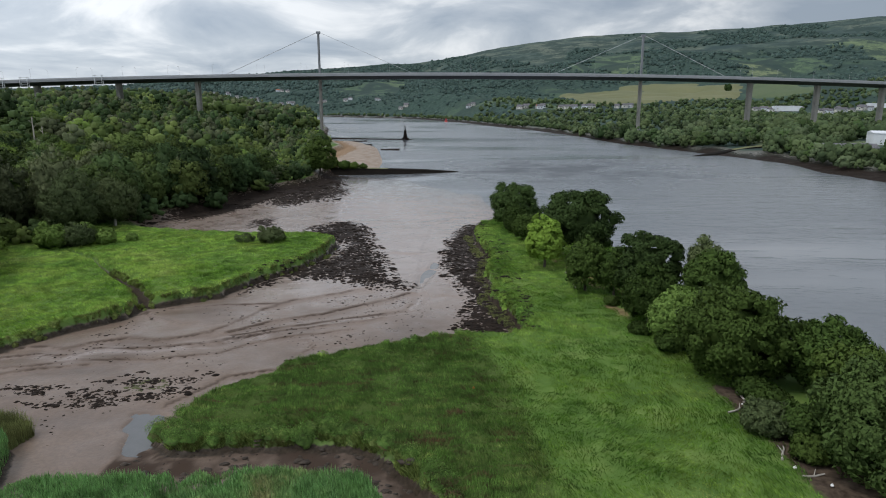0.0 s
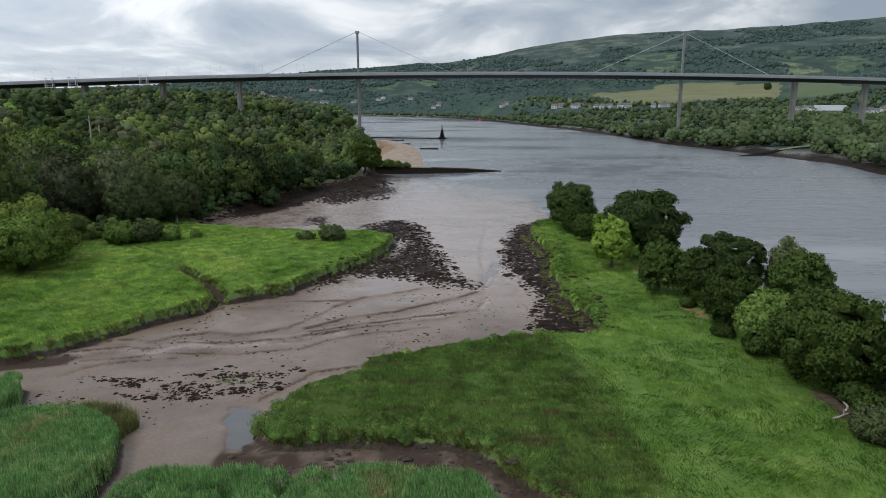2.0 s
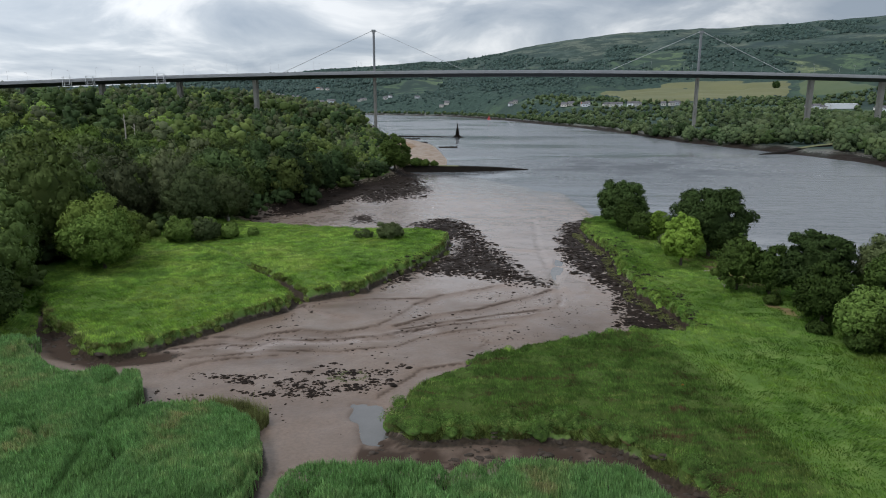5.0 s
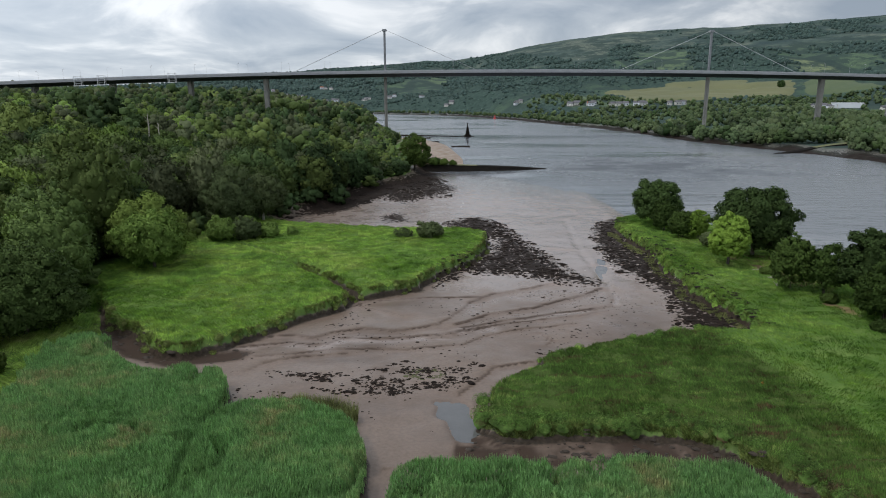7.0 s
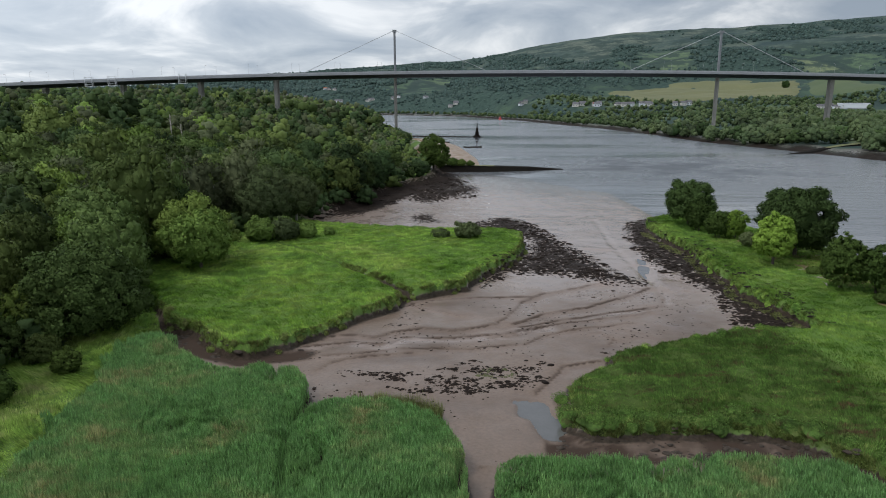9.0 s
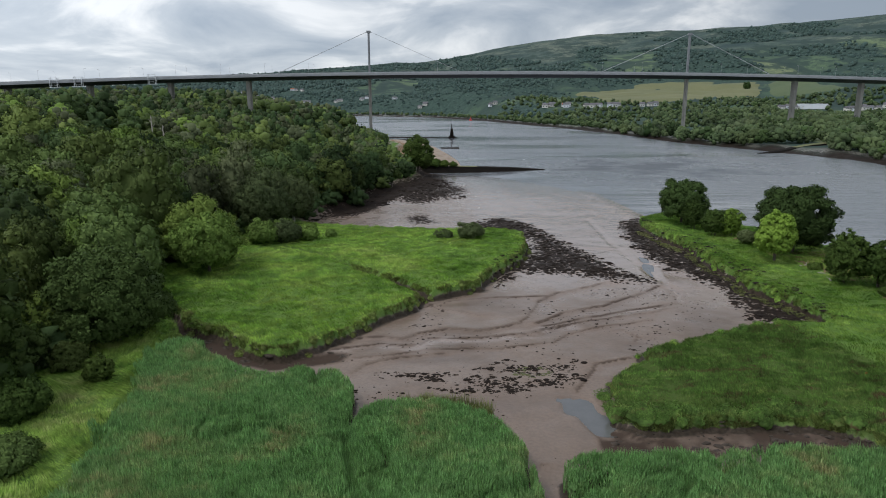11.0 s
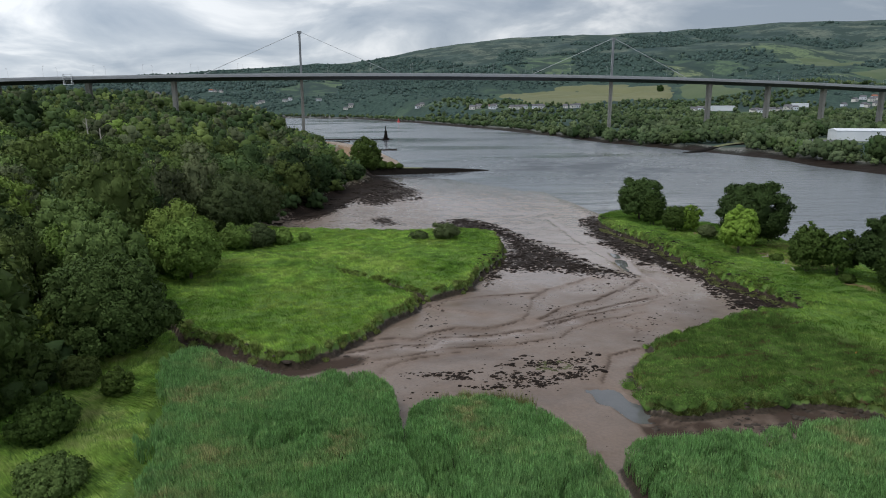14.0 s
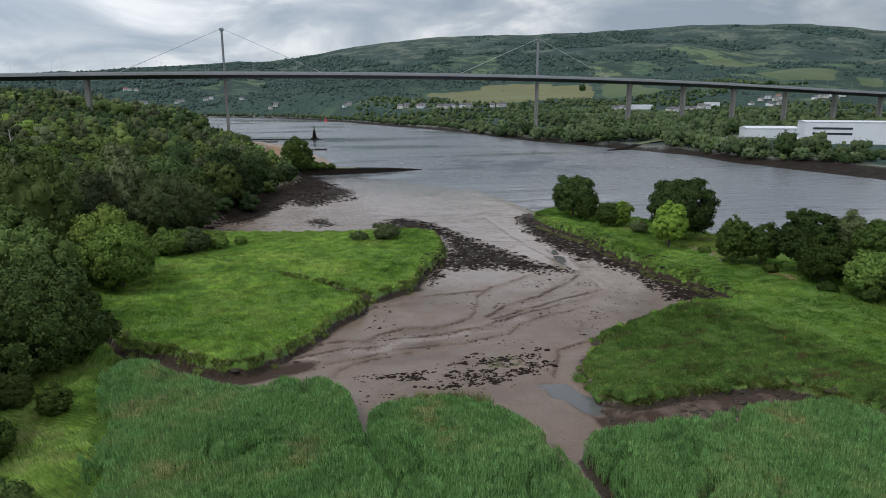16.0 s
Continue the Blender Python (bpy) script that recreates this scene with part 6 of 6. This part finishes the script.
for poly, b, n in ((REED_LEFT, (-88, 24, -50, 81), 300000), (REED_MIDDLE, (-56, 24, -37, 61), 110000), (REED_RIGHT, (-37, 24, -1, 51), 140000)):
    stand = lambda x, y: (inside_depth(poly, x, y) + 0.4 * edge_rough(x, y) + 7 * wobble(x, y, 3, 99) * smooth(-75, -79, x) > 0.1) & reed_path(x, y)
    blades("reed_bed", stand, b, n, (0.35, 0.65), (0.032, 0.06), 0.4, REED, "dense blue-green reed bed beside the mud", g, 0.25, "reeds", 0.2, (1.35, 1.8))
    blades("reed_bed", stand, (b[0], -40, b[2], 24), n // 5, (0.5, 0.9), (0.12, 0.22), 0.4, REED, "dense blue-green reed bed behind the creek", g, 0.25, "reeds", 0.2, (1.2, 1.7))
    blades("reed_stems", stand, b, n // 5, (1.7, 2.2), (0.03, 0.06), 0.2, REED, "tall green reed stems beside the mud", g, 0.3, "reeds", 0.1)


# ---- stones and weed on the mud ----
PEAT = plain_material("wet_peat", (0.018, 0.013, 0.009), (0.065, 0.046, 0.032), 1.4, 0.8, 0, 0.6, 0.05)


def stones(name, test, bounds, count, size, mat, label, rng):
    x, y = rng.uniform(bounds[0], bounds[2], count), rng.uniform(bounds[1], bounds[3], count)
    k = test(x, y)
    x, y = x[k], y[k]
    z = ground_height(x, y)
    n = len(x)
    s = rng.uniform(*size, n) * rng.choice([0.6, 1.0, 1.7], n, p=[0.5, 0.38, 0.12])
    seg = 6
    a = np.arange(seg) / seg * 2 * np.pi
    ring = []
    for level, (rad, up) in enumerate(((1.0, -0.12), (0.85, 0.22), (0.4, 0.42))):
        r = rad * rng.uniform(0.65, 1.25, (n, seg)) * s[:, None]
        ring.append(np.stack([x[:, None] + r * np.cos(a) * 1.3, y[:, None] + r * np.sin(a), np.repeat((z + up * s * rng.uniform(0.5, 1.1, n))[:, None], seg, 1)], -1))
    V = np.concatenate(ring, 1).reshape(-1, 3)
    F = []
    for lv in range(2):
        for i in range(seg):
            p, q = lv * seg + i, lv * seg + (i + 1) % seg
            F += [(p, q, q + seg), (p, q + seg, p + seg)]
    top = 2 * seg
    F += [(top, top + i, top + i + 1) for i in range(1, seg - 1)]
    F = (np.array(F)[None] + np.arange(n)[:, None, None] * seg * 3).reshape(-1, 3)
    tagged(part(name, quick_mesh(name, V, F), mat), label, "stones", kind="stuff")


patchy = lambda x, y, s, t: fbm(x / s, y / s, 77, 3) > t
in_ditch = lambda x, y: inside_depth([(-31, 51), (-31, 57.5), (-20, 58), (-8, 58.4), (0, 50), (0, 40), (-3, 44), (-6, 50), (-17, 51.5)], x, y) > 0
stones("peat_lumps", lambda x, y: in_ditch(x, y) & patchy(x, y, 1.2, 0.5) & (inside_depth(MEADOW, x, y) < 0.6), (-32, 40, 0, 59), 900, (0.12, 0.4), PEAT, "dark brown lumps of peat fallen in the ditch", g)
stones("peat_lumps", lambda x, y: (line_gap(CREEK_BED, x, y) < 2.6) & patchy(x, y, 1.2, 0.5) & (inside_depth(ISLAND, x, y) < 0.3), (-90, 72, -58, 92), 900, (0.1, 0.34), PEAT, "dark brown lumps of peat beside the creek", g)
stones("weedy_stones", lambda x, y: ((inside_depth(ROCK_LEFT, x, y) > -1.5) | (inside_depth(ROCK_RIGHT, x, y) > -1.0)) & patchy(x, y, 2.2, 0.44), (-40, 86, 15, 192), 14000, (0.13, 0.36), STONE,
       "dark seaweed-covered stones along the bank", g)
stones("weed_clumps", lambda x, y: (inside_depth(WEED_PATCH, x, y) > -1) & (fbm(x / 3.2, y / 1.7, 177, 3) + 0.10 * np.exp(-((x + 41) / 5) ** 2 - ((y - 69.5) / 3.5) ** 2) > 0.575), (-56, 63, -27, 78), 3800, (0.08, 0.24), STONE, "dark clumps of seaweed on wet mud", g)
stones("scattered_weed", lambda x, y: (patchy(x, y, 6, 0.55) | (line_gap(CHANNELS[5][0], x, y) < 0.9) | (line_gap(CHANNELS[6][0], x, y) < 1.0) | (line_gap(CREEK_MOUTH, x, y) < 1.2)) & (inside_depth(MEADOW, x, y) < 0) & (inside_depth(ISLAND, x, y) < 0), (-60, 52, 4, 112), 2800, (0.06, 0.17), STONE, "small dark weed scraps on the mud", g)
ALGAE = plain_material("green_algae", (0.05, 0.055, 0.018), (0.11, 0.115, 0.045), 1.5, 0.8, 0, 0.5, 0.03)
stones("green_weed", lambda x, y: (np.abs(np.hypot((x + 35) / 2.0, (y - 71.6) / 1.5) - 0.8) < 0.42) & patchy(x, y, 0.8, 0.45), (-39, 69, -31, 75), 420, (0.06, 0.2), ALGAE, "olive green weed lying on the mud", g)
stones("shore_stones", lambda x, y: (inside_depth(SHORE_ROCK, x, y) > -1) & patchy(x, y, 4, 0.45), (-95, 165, -33, 292), 5000, (0.2, 0.5), STONE, "dark weedy stones under the wood", g)


# ---- jetty, beacon ----
def build_jetty(pts, label):
    root = tagged(new("stone_jetty"), label, "jetty")
    bm = bmesh.new()
    rows = []
    for x, y, z, w in pts:
        rows.append([bm.verts.new(p) for p in ((x, y - w - 1.5, -1.5), (x, y - w * 0.45, z), (x, y + w * 0.45, z + 0.1), (x, y + w + 1.5, -1.5))])
    for a, b in zip(rows[:-1], rows[1:]):
        for i in range(3):
            bm.faces.new((a[i], a[i + 1], b[i + 1], b[i]))
    part("wall", bm, WEEDY_WALL, root)
    bm = bmesh.new()
    rows = [[bm.verts.new((x, y + o * w, z + 0.12)) for o in (-0.5, 0.45)] for x, y, z, w in pts[:3]]
    for a, b in zip(rows[:-1], rows[1:]):
        bm.faces.new((a[0], a[1], b[1], b[0]))
    part("crest", bm, TURF_TOP, root, "strip of yellow-green turf")


build_jetty([(-62, 330, 3.2, 6.0), (-45, 331, 3.0, 5.5), (-28, 333, 2.5, 5), (-10, 336.5, 1.7, 4), (8, 341, 0.2, 1.5)], "long dark weedy stone jetty with a grassy crest")
build_jetty([(236, 478, 4.9, 10.0), (218, 470, 4.0, 9.0), (203, 461, 2.9, 8.0), (187, 451, 1.3, 5.5), (168, 441, 0.1, 2)], "old stone slip with a turf top on the far bank")


def build_beacon():
    root = tagged(new("river_beacon"), "dark conical stone river beacon with a pole", "beacon")
    root.location = (-36.5, 637, 0)
    bm = bmesh.new()
    bmesh.ops.create_cone(bm, cap_ends=True, segments=16, radius1=5.0, radius2=2.6, depth=2.6, matrix=Matrix.Translation((0, 0, 0.6)))
    part("base", bm, STONE, root)
    bm = bmesh.new()
    tube(bm, (0, 0, 1.8), (0, 0, 5.2), 2.0, 1.6, 12)
    tube(bm, (0, 0, 5.2), (0, 0, 8.6), 1.4, 1.1, 12)
    part("tower", bm, STONE, root)
    bm = bmesh.new()
    tube(bm, (0, 0, 8.6), (0, 0, 12.4), 0.5, 0.4, 8)
    bmesh.ops.create_uvsphere(bm, u_segments=8, v_segments=6, radius=0.6, matrix=Matrix.Translation((0, 0, 12.6)))
    part("pole", bm, STONE, root)
    bank = tagged(new("training_wall"), "low dark stone training wall just above the water", "wall")
    bm = bmesh.new()
    rows = [[bm.verts.new(p) for p in ((x, y - w, -1), (x, y - w * 0.4, z), (x, y + w * 0.4, z), (x, y + w, -1))] for x, y, z, w in ((-120, 652, 1.0, 4), (-80, 645, 0.7, 3), (-50, 639, 0.5, 3), (-30, 636, 0.3, 3))]
    for a, b in zip(rows[:-1], rows[1:]):
        for i in range(3):
            bm.faces.new((a[i], a[i + 1], b[i + 1], b[i]))
    part("stones", bm, STONE, bank)


build_beacon()


def build_spit(pts, label):
    """A low bank of weedy stones lying along the water."""
    root = tagged(new("stone_spit"), label, "stones")
    bm = bmesh.new()
    rng = np.random.default_rng(int(pts[0][1]))
    rows = []
    for (ax, ay, aw), (bx, by, bw) in zip(pts[:-1], pts[1:]):
        for k in range(8):
            u = k / 8
            x, y, w = ax + (bx - ax) * u, ay + (by - ay) * u, (aw + (bw - aw) * u) * rng.uniform(0.7, 1.3)
            rows.append([bm.verts.new(p) for p in ((x, y - w, -0.8), (x, y - w * 0.5, rng.uniform(0.3, 0.7)), (x, y + w * 0.3, rng.uniform(0.5, 1.0)), (x, y + w, -0.8))])
    for a, b in zip(rows[:-1], rows[1:]):
        for i in range(3):
            bm.faces.new((a[i], a[i + 1], b[i + 1], b[i]))
    part("bank", bm, STONE, root)


build_spit([(-47, 497, 1.5), (-40, 498, 3.5), (-32, 498, 1.2)], "short dark bank of weedy stones off the beach")
build_spit([(-92, 542, 4), (-72, 549, 5), (-58, 556, 2)], "dark weedy stones above the sandy beach")
build_spit([(-82, 505, 2), (-68, 506, 3), (-56, 503, 1.5)], "dark weedy stones across the sandy beach")
build_spit([(-112, 592, 5), (-88, 600, 8), (-68, 608, 3)], "dark weedy stones under the bridge")


def build_marker(x, y):
    root = tagged(new("channel_marker"), "small red channel marker by the far shore", "beacon")
    root.location = (x, y, 0)
    for name, z0, z1, r0, r1 in (("base", -0.5, 2.2, 3.0, 2.4), ("tower", 2.2, 5.2, 1.3, 0.9)):
        bm = bmesh.new()
        tube(bm, (0, 0, z0), (0, 0, z1), r0, r1, 12)
        part(name, bm, RED_PAINT, root)
    bm = bmesh.new()
    box(bm, -0.8, -0.8, 5.2, 0.8, 0.8, 6.6)
    part("topmark", bm, RED_PAINT, root)


build_marker(5.5, 1186)


# ---- buildings on the far bank ----
def build_hall(x, y, turn, w, d, h, wall, label, windows=0, roof_rise=1.2):
    root = tagged(new("warehouse"), label, "building", "works on the far bank")
    root.matrix_basis = pose(x, y, ground_z(x, y) - 0.3, 0, 0, turn)
    bm = bmesh.new()
    box(bm, -w / 2, -d / 2, 0, w / 2, d / 2, h)
    part("wall", bm, wall, root)
    bm = bmesh.new()
    v = [bm.verts.new(p) for p in ((-w / 2 - 0.4, -d / 2 - 0.4, h), (w / 2 + 0.4, -d / 2 - 0.4, h), (w / 2 + 0.4, d / 2 + 0.4, h), (-w / 2 - 0.4, d / 2 + 0.4, h), (-w / 2 - 0.4, 0, h + roof_rise), (w / 2 + 0.4, 0, h + roof_rise))]
    for f in ((0, 1, 5, 4), (2, 3, 4, 5), (1, 2, 5), (3, 0, 4), (0, 3, 2, 1)):
        bm.faces.new([v[i] for i in f])
    part("roof", bm, WHITE_WALL if wall is not RENDER_WALL else SLATE, root, "pale metal roof" if wall is not RENDER_WALL else "grey slate roof")
    for k in range(windows):
        bm = bmesh.new()
        z = h * (0.42 + 0.24 * k)
        box(bm, -w * 0.40, -d / 2 - 0.15, z, w * 0.08, -d / 2 + 0.1, z + 1.5)
        part("window_band", bm, GLASS, root, "dark ribbon window")
    return root


build_hall(330, 398, -32, 52, 30, 15.5, WHITE_WALL, "large white industrial hall with ribbon windows", 2, 0.8)
build_hall(372, 372, -32, 44, 30, 15.0, WHITE_WALL, "large windowless white industrial hall", 0, 0.8)
build_hall(275, 374, -32, 19, 12, 6.8, BLUE_WALL, "blue-clad annexe beside the white hall", 0, 0.5)
build_hall(325, 466, -20, 40, 20, 8.0, WHITE_WALL, "long low white shed with a metal roof", 0, 1.6)
build_hall(570, 1104, -20, 44, 14, 8.0, WHITE_WALL, "long white flat-roofed building beyond the trees", 0, 0.5)
build_hall(696, 1071, -30, 26, 14, 8.5, WHITE_WALL, "white flat-roofed building beyond the trees", 0, 0.5)
build_hall(252, 414, -15, 36, 14, 4.6, RENDER_WALL, "low grey-roofed building near the shore", 0, 2.4)


def build_house(x, y, turn, w, d, h, roof, rng):
    root = tagged(new("house"), "small pale house with a pitched roof far off" if roof is SLATE else "small pale house with a red tiled roof far off", "house", "houses beyond the river")
    root.matrix_basis = pose(x, y, ground_z(x, y) - 0.3, 0, 0, turn)
    bm = bmesh.new()
    box(bm, -w / 2, -d / 2, 0, w / 2, d / 2, h)
    part("wall", bm, RENDER_WALL if rng.random() < 0.6 else WHITE_WALL, root)
    bm = bmesh.new()
    v = [bm.verts.new(p) for p in ((-w / 2 - 0.4, -d / 2 - 0.5, h), (w / 2 + 0.4, -d / 2 - 0.5, h), (w / 2 + 0.4, d / 2 + 0.5, h), (-w / 2 - 0.4, d / 2 + 0.5, h), (-w / 2 - 0.4, 0, h + d * 0.42), (w / 2 + 0.4, 0, h + d * 0.42))]
    for f in ((0, 1, 5, 4), (2, 3, 4, 5), (1, 2, 5), (3, 0, 4), (0, 3, 2, 1)):
        bm.faces.new([v[i] for i in f])
    part("roof", bm, roof, root)
    for s in (-0.25, 0.25):
        bm = bmesh.new()
        box(bm, w * s - 0.7, -d / 2 - 0.06, h * 0.35, w * s + 0.7, -d / 2 + 0.1, h * 0.35 + 1.4)
        part("window", bm, GLASS, root)


def build_houses():
    rng = np.random.default_rng(31)
    for cx, cy, n, sx, sy in HOUSE_GROUPS:
        for k in range(n):
            x, y = cx + rng.uniform(-sx, sx), cy + rng.uniform(-sy, sy)
            if inside_depth(FAR_LAND, np.array([x]), np.array([y]))[0] < 15:
                continue
            build_house(x, y, rng.uniform(-25, 25), rng.uniform(7, 11), rng.uniform(6, 8), rng.uniform(3.6, 5.6), SLATE if rng.random() < 0.96 else TILE_ROOF, rng)


build_houses()


# ---- small things ----
def build_log(x, y, turn, length, thick, seed):
    rng = np.random.default_rng(seed)
    root = tagged(new("driftwood_log"), "bleached grey driftwood log lying at the wood's edge", "driftwood", "driftwood on the meadow's edge")
    root.matrix_basis = pose(x, y, ground_z(x, y) + thick * 0.6, 0, 0, turn)
    bm = bmesh.new()
    pts = [Vector((length * (k / 4 - 0.5), rng.uniform(-0.15, 0.15), rng.uniform(-0.03, 0.05))) for k in range(5)]
    for k in range(4):
        tube(bm, pts[k], pts[k + 1], thick * (1 - 0.12 * k), thick * (0.88 - 0.12 * k), 7)
    part("stem", bm, DRIFTWOOD, root)
    bm = bmesh.new()
    tube(bm, pts[2], pts[2] + Vector((0.5, 0.5, 0.35)), thick * 0.5, thick * 0.2, 6)
    part("branch", bm, DRIFTWOOD, root)


def build_snag(x, y, height):
    root = tagged(new("dead_tree"), "bare bleached dead tree trunk standing in the wood", "tree")
    root.matrix_basis = pose(x, y, ground_z(x, y) - 0.3)
    bm = bmesh.new()
    tube(bm, (0, 0, 0), (0.2, 0, height * 0.6), 0.38, 0.28, 8)
    tube(bm, (0.2, 0, height * 0.6), (0, 0.2, height), 0.28, 0.12, 8)
    part("trunk", bm, DRIFTWOOD, root)
    for k, (u, dx, dz) in enumerate(((0.7, 1.4, 1.6), (0.82, -1.2, 1.5), (0.9, 0.8, 1.2))):
        bm = bmesh.new()
        tube(bm, (0.1, 0.1, height * u), (dx, 0.3 - 0.3 * k, height * u + dz), 0.12, 0.04, 6)
        part("branch", bm, DRIFTWOOD, root)


DRIFTWOOD = plain_material("bleached_wood", (0.28, 0.25, 0.21), (0.46, 0.43, 0.38), 2.0, 0.9, 0, 0.5, 0.03)
ORANGE = plain_material("orange_plastic", (0.75, 0.16, 0.03), (0.85, 0.22, 0.05), 3.0, 0.5)
WHITE_PLASTIC = plain_material("white_plastic", (0.68, 0.68, 0.66), (0.8, 0.8, 0.78), 3.0, 0.5)
for k, (lx, ly, la, ll) in enumerate(((31.0, 62.5, 20, 3.2), (31.8, 59.5, -35, 2.6), (31.2, 54, 60, 2.8), (32.0, 50.5, 10, 2.2), (23.6, 113, -30, 2.8), (24.6, 119, 15, 3.4), (32.4, 65.2, 80, 2.4), (23.0, 108.5, 70, 1.8))):
    build_log(lx, ly, la, ll, 0.12, 60 + k)


def build_float(x, y, size, mat, name, label):
    root = tagged(new(name), label, "flotsam")
    root.location = (x, y, ground_z(x, y) + size * 0.9)
    bm = bmesh.new()
    bmesh.ops.create_uvsphere(bm, u_segments=12, v_segments=8, radius=size)
    part("shell", bm, mat, root, smooth_faces=True)
    bm = bmesh.new()
    tube(bm, (0, 0, size * 0.9), (0, 0, size * 1.35), size * 0.25, size * 0.2, 8)
    part("neck", bm, mat, root)


build_float(3.4, 67.5, 0.14, ORANGE, "mooring_float", "small orange plastic float stranded in the grass")
for k, (fx, fy, fs) in enumerate(((31.2, 61.0, 0.13), (32.2, 57.2, 0.15), (31.0, 51.6, 0.16), (32.5, 48.6, 0.14), (31.7, 63.6, 0.1))):
    build_float(fx, fy, fs, WHITE_PLASTIC, "plastic_canister", "small white plastic canister washed up on the bank")
build_snag(-162, 261, 15.5)
build_snag(-156, 257, 13.0)
